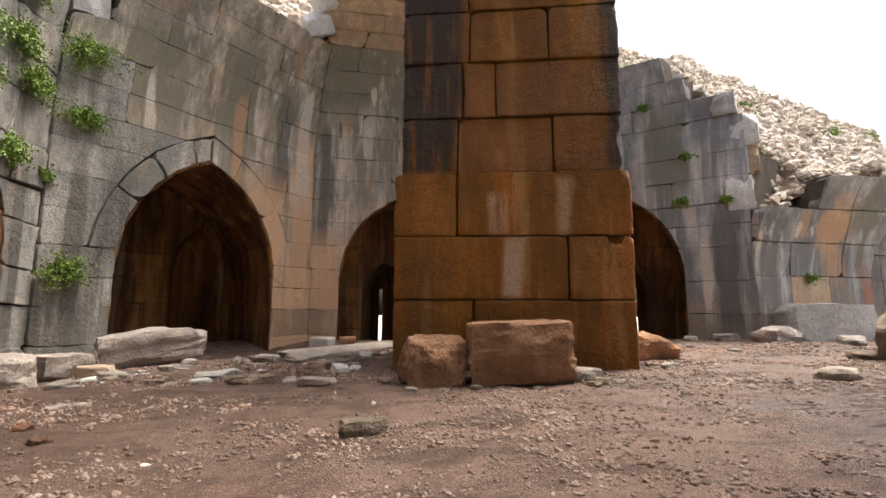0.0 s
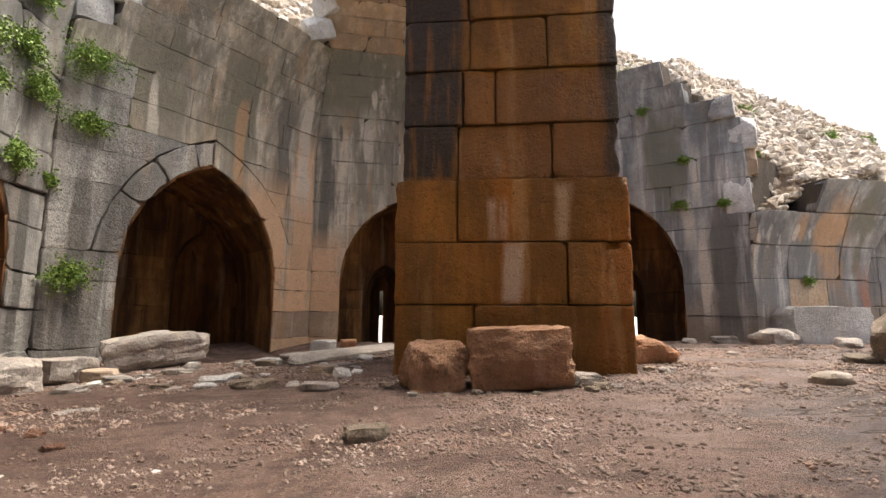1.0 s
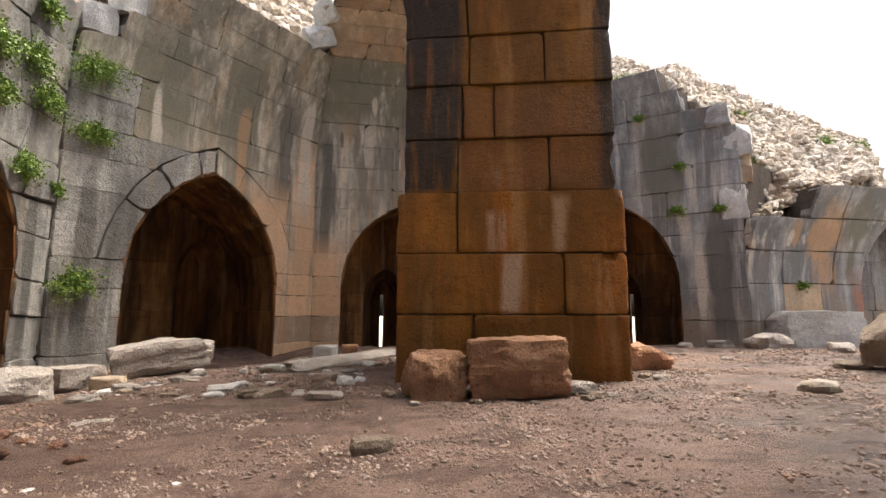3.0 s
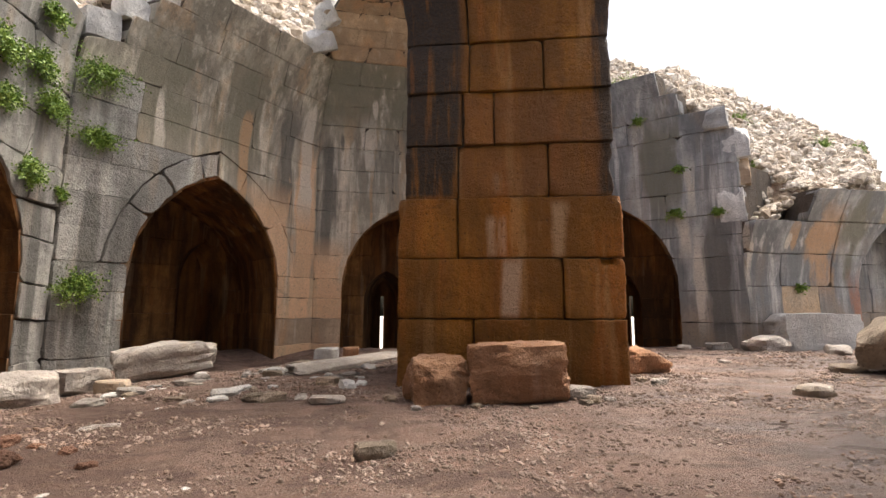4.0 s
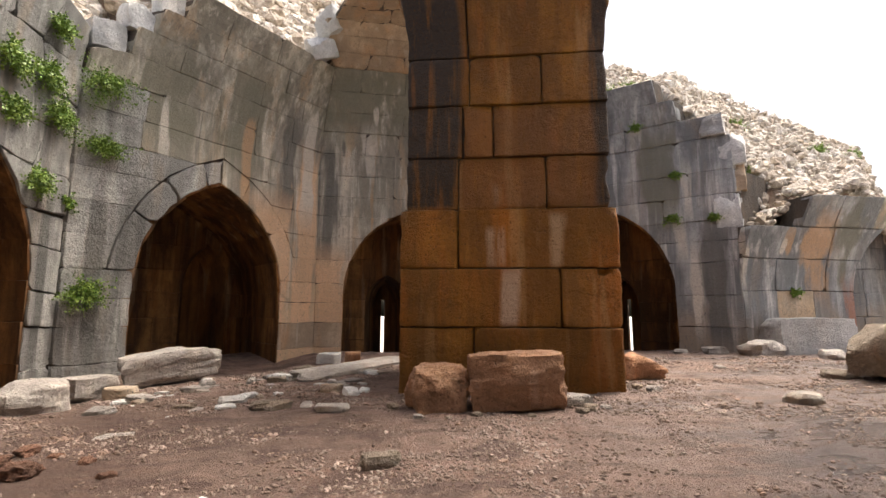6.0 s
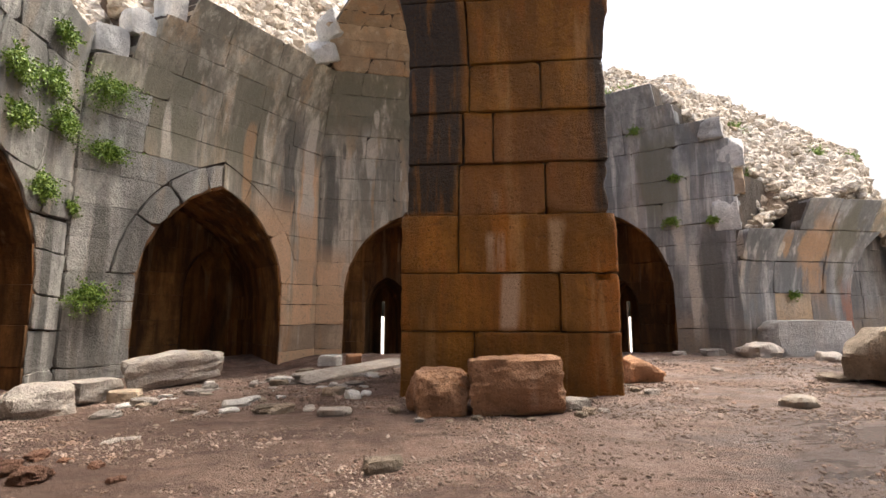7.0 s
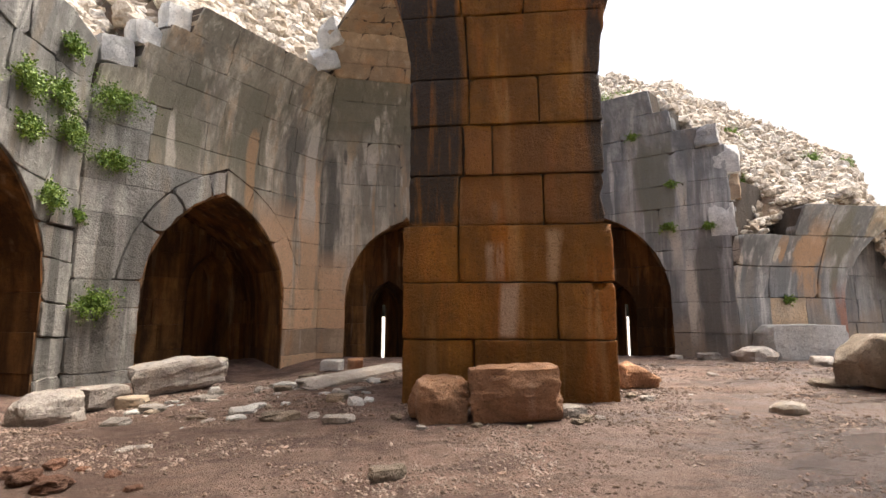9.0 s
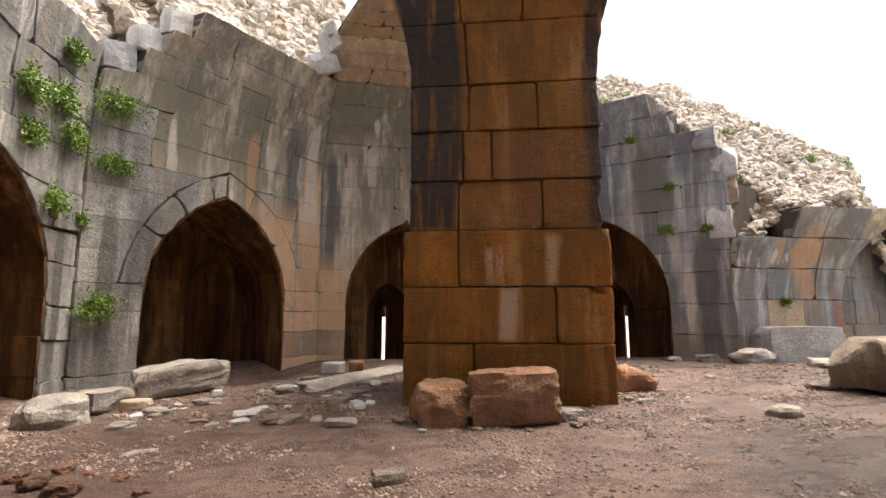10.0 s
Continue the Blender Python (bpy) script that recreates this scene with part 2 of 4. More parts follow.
def earth_material():
    m, t, b = nodes_of("trodden_earth")
    p = place(t)
    col = mixed(t, noisy(t, p, 1.1, 6, 0.6, 0.38, 0.62), (0.240, 0.138, 0.097), (0.280, 0.192, 0.153))
    col = mixed(t, times(t, noisy(t, p, 7.0, 8, 0.7, 0.40, 0.6), 0.85), col, (0.125, 0.076, 0.054))
    grit = noisy(t, p, 70.0, 3, 0.7, 0.54, 0.64)
    col = mixed(t, times(t, grit, 0.6), col, (0.44, 0.36, 0.29))
    col = mixed(t, times(t, noisy(t, p, 60.0, 3, 0.7, 0.56, 0.66), 0.7), col, (0.08, 0.052, 0.04))
    col = mixed(t, times(t, noisy(t, p, 0.55, 5, 0.6, 0.45, 0.6), 0.6), col, (0.300, 0.202, 0.155))
    col = mixed(t, times(t, noisy(t, place(t, 1.0, 2.2, 1.0), 1.6, 8, 0.7, 0.50, 0.58), 0.75), col, (0.105, 0.062, 0.045))
    # a damp, worn stretch of greyer ground
    wet = noisy(t, place(t, 0.55, 1.3, 1.0), 1.0, 6, 0.7, 0.38, 0.60)
    g = nd(t, "NewGeometry")
    sep = nd(t, "SeparateXYZ")
    t.links.new(g.outputs["Position"], sep.inputs[0])
    side = nd(t, "MapRange", i_From_Min=0.5, i_From_Max=1.8)
    t.links.new(sep.outputs[0], side.inputs[0])
    damp = times(t, wet, side.outputs[0])
    col = mixed(t, times(t, damp, 0.6), col, (0.15, 0.125, 0.112))
    # Darker ground round (-2.6, 2.2), broken up by noise.
    dark_spot = nd(t, "VectorMath", operation="DISTANCE")
    dark_spot.inputs[1].default_value = (-2.6, 2.2, 0)
    t.links.new(g.outputs["Position"], dark_spot.inputs[0])
    sr = nd(t, "MapRange", i_From_Min=2.6, i_From_Max=0.8)
    t.links.new(dark_spot.outputs["Value"], sr.inputs[0])
    col = mixed(t, times(t, times(t, sr.outputs[0], noisy(t, place(t, 1.0, 2.0, 1.0), 1.1, 7, 0.7, 0.3, 0.5)), 0.7), col, (0.10, 0.058, 0.042))
    # Outside ground is coloured near white to give the sunlit glare behind the loopholes.
    away = nd(t, "VectorMath", operation="DISTANCE")
    away.inputs[1].default_value = (0.4, 4.6, 0)
    t.links.new(g.outputs["Position"], away.inputs[0])
    dry = nd(t, "MapRange", i_From_Min=8.5, i_From_Max=11.0)
    t.links.new(away.outputs["Value"], dry.inputs[0])
    col = mixed(t, dry.outputs[0], col, (0.68, 0.63, 0.54))
    t.links.new(col, b.inputs["Base Color"])
    rr = nd(t, "MapRange", i_To_Min=0.85, i_To_Max=0.2)
    t.links.new(damp, rr.inputs[0])
    t.links.new(rr.outputs[0], b.inputs["Roughness"])
    b1 = nd(t, "Bump", i_Strength=0.9, i_Distance=0.06)
    t.links.new(noisy(t, p, 12.0, 10, 0.75, 0.2, 0.8), b1.inputs["Height"])
    b2 = nd(t, "Bump", i_Strength=0.8, i_Distance=0.008)
    t.links.new(noisy(t, p, 85.0, 4, 0.7, 0.3, 0.75), b2.inputs["Height"])
    t.links.new(b1.outputs[0], b2.inputs["Normal"])
    t.links.new(b2.outputs[0], b.inputs["Normal"])
    return m


def leaf_material(name, a, c):
    m, t, b = nodes_of(name)
    g = nd(t, "NewGeometry")
    t.links.new(mixed(t, g.outputs["Random Per Island"], a, c), b.inputs["Base Color"])
    b.inputs["Roughness"].default_value = 0.55
    b.inputs["Transmission Weight"].default_value = 0.0
    return m


RUBBLE = rubble_material()
EARTH = earth_material()
GRIT = stone("grit_stone", (0.42, 0.33, 0.27), (0.13, 0.088, 0.066), (0.40, 0.24, 0.16), (0.62, 0.56, 0.49), 0.8, 0.5, 0.3, 0.85, 0.3)
SOIL = stone("rubble_soil", (0.26, 0.19, 0.13), (0.14, 0.10, 0.07), (0.28, 0.16, 0.09), (0.34, 0.28, 0.2), 0.6, 0.5, 0.3, 0.95, 1.0)
CLOD = stone("red_earth_clod", (0.34, 0.18, 0.115), (0.12, 0.066, 0.045), (0.27, 0.13, 0.07), (0.36, 0.25, 0.18), 0.7, 0.5, 0.3, 0.9, 1.0)
LEAF = leaf_material("weed_leaf", (0.07, 0.15, 0.015), (0.27, 0.38, 0.06))


# ---------- building helpers ----------
def mesh_of(name, verts, faces, mat, smooth=False):
    me = bpy.data.meshes.new(name)
    me.from_pydata(verts, [], faces)
    me.materials.append(mat)
    if smooth:
        me.polygons.foreach_set("use_smooth", [True] * len(faces))
    me.update()
    return me


def part(name, data, parent, label=""):
    ob = new(name, data)
    ob.parent = parent
    if label:
        ob["label"] = label
    return ob


def inset(poly, a):
    """The polygon (counter-clockwise) drawn in by a."""
    out, n = [], len(poly)
    for i in range(n):
        x0, y0 = poly[i - 1]
        x1, y1 = poly[i]
        x2, y2 = poly[(i + 1) % n]
        ax, ay, bx, by = x1 - x0, y1 - y0, x2 - x1, y2 - y1
        la, lb = math.hypot(ax, ay) or 1, math.hypot(bx, by) or 1
        nx, ny = -ay / la - by / lb, ax / la + bx / lb
        ln = math.hypot(nx, ny) or 1
        k = a / max(0.5, ln / 2)
        out.append((x1 + nx / ln * k, y1 + ny / ln * k))
    return out


def worn(poly, rng, wob, chips=0.0):
    """Adds points along the edges, lets them wander a little and breaks off some corners."""
    out, n = [], len(poly)
    cut = [rng.uniform(0.03, 0.09) if rng.random() < chips else 0.0 for _ in poly]
    for i in range(n):
        (x0, y0), (x1, y1) = poly[i], poly[(i + 1) % n]
        ln = math.hypot(x1 - x0, y1 - y0)
        k = max(1, min(6, int(ln / 0.13)))
        a, e = min(cut[i] / (ln or 1), 0.3), 1 - min(cut[(i + 1) % n] / (ln or 1), 0.3)
        for f in [a] + [j / k for j in range(1, k) if a < j / k < e] + ([e] if e < 1 else []):
            out.append((x0 + (x1 - x0) * f + rng.uniform(-wob, wob), y0 + (y1 - y0) * f + rng.uniform(-wob, wob)))
    return out


def block_data(poly, at, rng, mat, gap=0.006, bevel=0.016, deep=0.22, proud=0.012, wob=0.007, chips=0.0, name="stone_block"):
    """One hewn block: its worn face, rounded arris and flanks. at(s, z, d) lays it into the world, d counted inwards into the wall."""
    p0 = inset(worn(poly, rng, wob, chips), gap)
    n = len(p0)
    p1 = inset(p0, bevel * 0.4)
    p2 = inset(p0, bevel * 1.2)
    f = rng.uniform(-proud, proud)
    tx, tz = rng.uniform(-proud, proud), rng.uniform(-proud, proud)
    cx, cz = sum(q[0] for q in p0) / n, sum(q[1] for q in p0) / n

    def lean(q, d):
        return at(q[0], q[1], d + f + tx * (q[0] - cx) + tz * (q[1] - cz))
    vs = [lean(q, deep) for q in p0] + [lean(q, bevel) for q in p0] + [lean(q, bevel * 0.3) for q in p1] + [lean(q, rng.uniform(-0.003, 0.003)) for q in p2]
    fs = []
    for r in range(3):
        for i in range(n):
            j = (i + 1) % n
            fs.append((r * n + i, r * n + j, (r + 1) * n + j, (r + 1) * n + i))
    fs.append(tuple(range(3 * n, 4 * n)))
    me = mesh_of(name, vs, fs, mat)
    me.polygons.foreach_set("use_smooth", [True] * (3 * n) + [False])
    return me


class Arch:
    """A pointed arch: half width, springing height, rise."""
    def __init__(self, c, half, spring, apex):
        self.c, self.half, self.spring, self.apex = c, half, spring, apex
        h = apex - spring
        self.r = (h * h + half * half) / (2 * half)

    def w(self, z):
        if z <= self.spring:
            return self.half
        if z >= self.apex:
            return 0.0
        return max(0.0, math.sqrt(max(0, self.r ** 2 - (z - self.spring) ** 2)) - (self.r - self.half))

    def outline(self, z0, steps):
        """Points (s, z) from the left foot over the point to the right foot."""
        zs = [z0 + (self.spring - z0) * i / 3 for i in range(3)]
        zs += [self.spring + (self.apex - self.spring) * math.sin(math.pi / 2 * i / steps) for i in range(steps + 1)]
        left = [(self.c - self.w(z), z) for z in zs]
        return left + [(2 * self.c - s, z) for s, z in left[-2::-1]]


def courses_between(z0, z1, height, rng, vary=0.12):
    zs = [z0]
    while zs[-1] < z1 - height * 0.6:
        zs.append(zs[-1] + height * rng.uniform(1 - vary, 1 + vary))
    zs[-1] = max(zs[-1], z1)
    return zs


def rows_of_blocks(zs, lo, hi, rng, length, arches=(), keep=None, slant=0.0):
    """Polygons (s, z) of the blocks of a wall between lo(z) and hi(z), cut by the arches."""
    out = []
    for z0, z1 in zip(zs, zs[1:]):
        spans = [(lo, hi)]
        for a in sorted(arches, key=lambda q: q.c):
            if z0 < a.apex - 0.02:
                l, h = spans.pop()
                spans += [(l, lambda z, a=a: a.c - a.w(z)), (lambda z, a=a: a.c + a.w(z), h)]
        for l, h in spans:
            zm = (z0 + z1) / 2
            s0, s1 = l(zm), h(zm)
            if s1 - s0 < 0.06:
                continue
            n = max(1, round((s1 - s0) / length + rng.uniform(-0.3, 0.3)))
            cuts = [s0 + (s1 - s0) * (i + rng.uniform(-0.25, 0.25)) / n for i in range(1, n)]
            lean = [rng.uniform(-slant, slant) for _ in cuts]
            for i in range(n):
                left = (lambda z, c=cuts[i - 1], m=lean[i - 1], zm=zm: c + m * (z - zm)) if i else l
                right = (lambda z, c=cuts[i], m=lean[i], zm=zm: c + m * (z - zm)) if i < n - 1 else h
                k = 4 if (i in (0, n - 1) and arches) else 1
                q = [z0 + 0.001 + (z1 - z0 - 0.002) * j / k for j in range(k + 1)]
                poly = [(right(z), z) for z in q] + [(left(z), z) for z in q[::-1]]
                lefts, rights = poly[k + 1:][::-1], poly[:k + 1]
                for m in range(k + 1):
                    if rights[m][0] < lefts[m][0] + 0.01:
                        c = (rights[m][0] + lefts[m][0]) / 2
                        rights[m], lefts[m] = (c + 0.005, rights[m][1]), (c - 0.005, lefts[m][1])
                poly = rights + lefts[::-1]
                if max(r_[0] - l_[0] for l_, r_ in zip(lefts, rights)) < 0.06:
                    continue
                if keep and not keep(sum(p[0] for p in poly) / len(poly), z0, z1):
                    continue
                out.append(poly)
    return out


class Facet:
    """A straight stretch of wall from p to q, seen from inside with p on the left; it leans inwards by off(z)."""
    def __init__(self, p, q, off, miter=True):
        self.p, self.q, self.off = Vector(p), Vector(q), off
        self.len = (self.q - self.p).length
        self.u = (self.q - self.p) / self.len
        self.n = Vector((self.u.y, -self.u.x))
        self.k = math.tan(math.pi / 8) if miter else 0.0

    def at(self, s, z, d=0.0):
        o = self.off(z) - d
        s2 = self.len / 2 + (s - self.len / 2) * (1 - 2 * o * self.k / self.len)
        w = self.p + self.u * s2 + self.n * o
        return (w.x, w.y, z)


def core_data(at, polys, d0, d1, name):
    vs, fs = [], []
    for poly in polys:
        n, b = len(poly), len(vs)
        dd = d1 if min(z for s, z in poly) < 3.3 else min(d1, 0.45)
        vs += [at(s, z, d0) for s, z in poly] + [at(s, z, dd) for s, z in poly]
        fs += [(b + i, b + (i + 1) % n, b + n + (i + 1) % n, b + n + i) for i in range(n)]
        fs += [tuple(b + i for i in range(n))[::-1], tuple(b + n + i for i in range(n))]
    return mesh_of(name, vs, fs, CORE)


def wall(name, facet, zs, mat, seed, label, arches=(), keep=None, length=0.85, thick=2.7, pick=None, lo=None, hi=None, warp=0.012, slant=0.0, gap=0.006, **kw):
    rng = random.Random(seed)
    lo, hi = lo or (lambda z: 0.0), hi or (lambda z: facet.len)
    polys = rows_of_blocks(zs, lo, hi, rng, length, arches, keep, slant)
    def at(s, z, d=0.0):
        return facet.at(s, z + warp * noise.noise((s * 1.3, z * 0.8, seed)), d)
    body = tagged(new(name, core_data(at, polys, 0.05, thick, name)), label, "wall", kind="structure")
    for poly in polys:
        m = pick(poly, rng) if pick else mat
        kw["gap"] = gap * (rng.uniform(0.3, 1.0) if rng.random() < 0.7 else rng.uniform(1.5, 3.5))
        part("stone_block", block_data(poly, at, rng, m, **kw), body)
    return body


def niche(body, facet, arch, seed, floor=-0.25, depth=1.25, inner=None, slit=0.0, mat=None, end=2.55, thick=2.7):
    """Lining, rear wall and splayed recess of an arched niche behind an opening."""
    mat = mat or BROWN
    rng = random.Random(seed)
    line = arch.outline(floor, 5)
    for i in range(len(line) - 1):
        (s0, z0), (s1, z1) = line[i], line[i + 1]
        ln = math.hypot(s1 - s0, z1 - z0)
        nx, nz = -(z1 - z0) / ln, (s1 - s0) / ln

        def at(a, b, d, s0=s0, z0=z0, s1=s1, z1=z1, nx=nx, nz=nz, ln=ln):
            f = b / ln
            x, y, z = facet.at(s0 + (s1 - s0) * f + nx * (d - 0.025), z0 + (z1 - z0) * f + nz * (d - 0.025), a)
            return (x, y, z)
        cuts = [0.0, depth * rng.uniform(0.35, 0.65), depth]
        for a0, a1 in zip(cuts, cuts[1:]):
            poly = [(a0 + 0.03 * (a0 == 0), 0), (a1, 0), (a1, ln), (a0 + 0.03 * (a0 == 0), ln)]
            part("lining_stone", block_data(poly, at, rng, mat, gap=0.0015, deep=0.12, bevel=0.006, name="lining_stone"), body)
    rear = Facet(facet.at(0, 0, depth)[:2], facet.at(facet.len, 0, depth)[:2], lambda z: 0.0, False)
    k = rear.len / facet.len
    big = Arch(rear.len / 2 + (arch.c - facet.len / 2) * k, arch.half * k + 0.03, arch.spring, arch.apex + 0.03)
    polys = rows_of_blocks(courses_between(floor, arch.apex, 0.45, rng), lambda z: big.c - big.w(z), lambda z: big.c + big.w(z), rng, 0.6, [inner] if inner else [])
    for poly in polys:
        part("rear_stone", block_data(poly, rear.at, rng, mat, gap=0.002, bevel=0.006, name="rear_stone"), body)
    vs, fs = [], []
    if inner:
        line = inner.outline(floor, 6)
        e = end - depth
        for s, z in line:
            vs.append(rear.at(s, z, 0.02))
            vs.append(rear.at(inner.c + (s - inner.c) * 0.45, floor + (z - floor) * 0.92, e))
        fs += [(2 * i, 2 * i + 2, 2 * i + 3, 2 * i + 1) for i in range(len(line) - 1)]
        part("recess_lining", mesh_of("recess_lining", vs, fs, mat), body)
        # outer skin, pierced by the loophole
        bm = bmesh.new()
        h = slit / 2
        holes = ((inner.c - 2.2, inner.c - h, -0.4, 4), (inner.c + h, inner.c + 2.2, -0.4, 4), (inner.c - h, inner.c + h, 1.15, 4))
        for a, b, z0, z1 in holes[:3 if h else 2]:
            q = [rear.at(s, z, d) for d in (e, e + 0.15) for s, z in ((a, z0), (b, z0), (b, z1), (a, z1))]
            v = [bm.verts.new(c) for c in q]
            for f in ((0, 1, 2, 3), (7, 6, 5, 4), (0, 4, 5, 1), (1, 5, 6, 2), (2, 6, 7, 3), (3, 7, 4, 0)):
                bm.faces.new([v[i] for i in f])
        me = bpy.data.meshes.new("outer_skin")
        bm.to_mesh(me)
        bm.free()
        me.materials.append(mat)
        part("outer_skin", me, body)


def gz(x, y):
    """Height of the ground inside."""
    z = 0.10 + 0.018 * max(-4, min(5, x)) + 0.03 * noise.noise((x * 0.7, y * 0.7, 3.1))
    z -= 0.26 * math.exp(-((x + 3.4) ** 2 + (y - 7.6) ** 2) / 1.6)
    z -= 0.30 * math.exp(-((x + 1.2) ** 2 + (y - 11.3) ** 2) / 1.8) + 0.30 * math.exp(-((x - 4.3) ** 2 + (y - 10.6) ** 2) / 1.8)
    z -= 0.14 * math.exp(-((x + 4.0) ** 2 + (y - 4.6) ** 2) / 1.5)
    return z


def rock_data(name, size, seed, mat, rough=0.18, square=0.75, cuts=4, fine=0.05, chip=(0.95, 1.25)):
    """A broken stone: a squarish lump with chipped corners. size: full x, y, z; its base at z = 0."""
    rng = random.Random(seed)
    bm = bmesh.new()
    bmesh.ops.create_cube(bm, size=2.0)
    bmesh.ops.subdivide_edges(bm, edges=bm.edges[:], cuts=cuts, use_grid_fill=True)
    o = Vector((rng.uniform(0, 90), rng.uniform(0, 90), rng.uniform(0, 90)))
    planes = []
    for _ in range(7):
        v = Vector((rng.uniform(-1, 1), rng.uniform(-1, 1), rng.uniform(-0.3, 1))).normalized()
        planes.append((v, rng.uniform(*chip)))
    for v in bm.verts:
        c = v.co
        c = c.lerp(c.normalized() * 1.15, 1 - square)
        for n, d in planes:
            over = c.dot(n) - d
            if over > 0:
                c = c - n * over * 0.85
        c = c + c.normalized() * (rough * noise.noise(c * 1.2 + o) + fine * noise.noise(c * 4 + o) + 0.5 * fine * noise.noise(c * 9 + o))
        v.co = Vector((c.x * size[0] / 2, c.y * size[1] / 2, c.z * size[2] / 2))
    low = min(v.co.z for v in bm.verts)
    for v in bm.verts:
        v.co.z -= low
    me = bpy.data.meshes.new(name)
    bm.to_mesh(me)
    bm.free()
    me.materials.append(mat)
    me.polygons.foreach_set("use_smooth", [True] * len(me.polygons))
    me.set_sharp_from_angle(angle=radians(17))
    return me


def rock(name, x, y, size, seed, mat, label, turn=0.0, tilt=(0, 0), sink=0.03, group="", z=None, **kw):
    ob = new(name, rock_data(name, size, seed, mat, **kw))
    ob.matrix_world = pose(x, y, (gz(x, y) if z is None else z) - sink, tilt[0], tilt[1], turn)
    return tagged(ob, label, "rock" if "block" not in name else "stone block", group)


# ---------- plan ----------
# A regular eight-sided hall round a square pillar.
CX, CY, SIDE, DIR_A = 0.43, 4.65, 4.24, 10.64
def corner(k):
    """Corner k, counted clockwise; 0 and 1 bound the facet behind the pillar on the left."""
    r = SIDE / 2 / math.sin(math.pi / 8)
    a = radians(90 + DIR_A + 22.5 - 45 * k)
    return (CX + r * math.cos(a), CY + r * math.sin(a))


def vault_off(z):
    return 0.80 * max(0, (z - 3.5) / 2.4) ** 2


FACET_A = Facet(corner(0), corner(1), vault_off)
FACET_B = Facet(corner(1), corner(2), vault_off)
FACET_1 = Facet(corner(-1), corner(0), vault_off)
FACET_0 = Facet(corner(-2), corner(-1), lambda z: 0.5 * vault_off(z))
FACET_SW = Facet(corner(-3), corner(-2), vault_off)
FACET_S = Facet(corner(-4), corner(-3), vault_off)
FACET_SE = Facet(corner(3), corner(4), vault_off)
FACET_C = Facet(corner(2), corner(3), vault_off)
ARCH_1 = Arch(2.13, 1.27, 1.2, 3.01)
ARCH_A = Arch(1.82, 1.27, 1.2, 2.95)
ARCH_B = Arch(1.94, 1.27, 1.2, 2.88)
ARCH_0 = Arch(2.42, 1.27, 1.2, 2.80)
ARCH_DOOR = Arch(2.25, 1.8, 1.6, 3.6)


# ---------- ground ----------
def ground():
    xs = sorted({*[round(-5.6 + i * 0.06, 3) for i in range(210)], -400, -120, -40, -18, -10, 12, 20, 40, 120, 400})
    ys = sorted({*[round(-2 + i * 0.06, 3) for i in range(130)], *[round(6 + i * 0.15, 3) for i in range(50)], -400, -120, -40, -18, -8, 16, 26, 45, 120, 400})
    vs, fs = [], []
    for y in ys:
        for x in xs:
            far = math.hypot(x - CX, y - CY)
            z = gz(x, y)
            edge = 6.6 if y > 8.6 else 9.0
            if far > edge:
                z -= min(3.0, (far - edge) * 0.35)
            vs.append((x, y, z + 0.016 * noise.noise((x * 3, y * 3, 0)) + 0.014 * noise.noise((x * 8, y * 8, 7))))
    w = len(xs)
    for j in range(len(ys) - 1):
        for i in range(w - 1):
            fs.append((j * w + i, j * w + i + 1, (j + 1) * w + i + 1, (j + 1) * w + i))
    tagged(new("ground", mesh_of("ground", vs, fs, EARTH, True)), "reddish brown trodden earth with grit and damp patches", "ground", kind="structure")


ground()

# ---------- pillar ----------
PILLAR = Facet((-0.44, 4.13), (1.61, 3.92), lambda z: 0.0, False)
PW = PILLAR.len


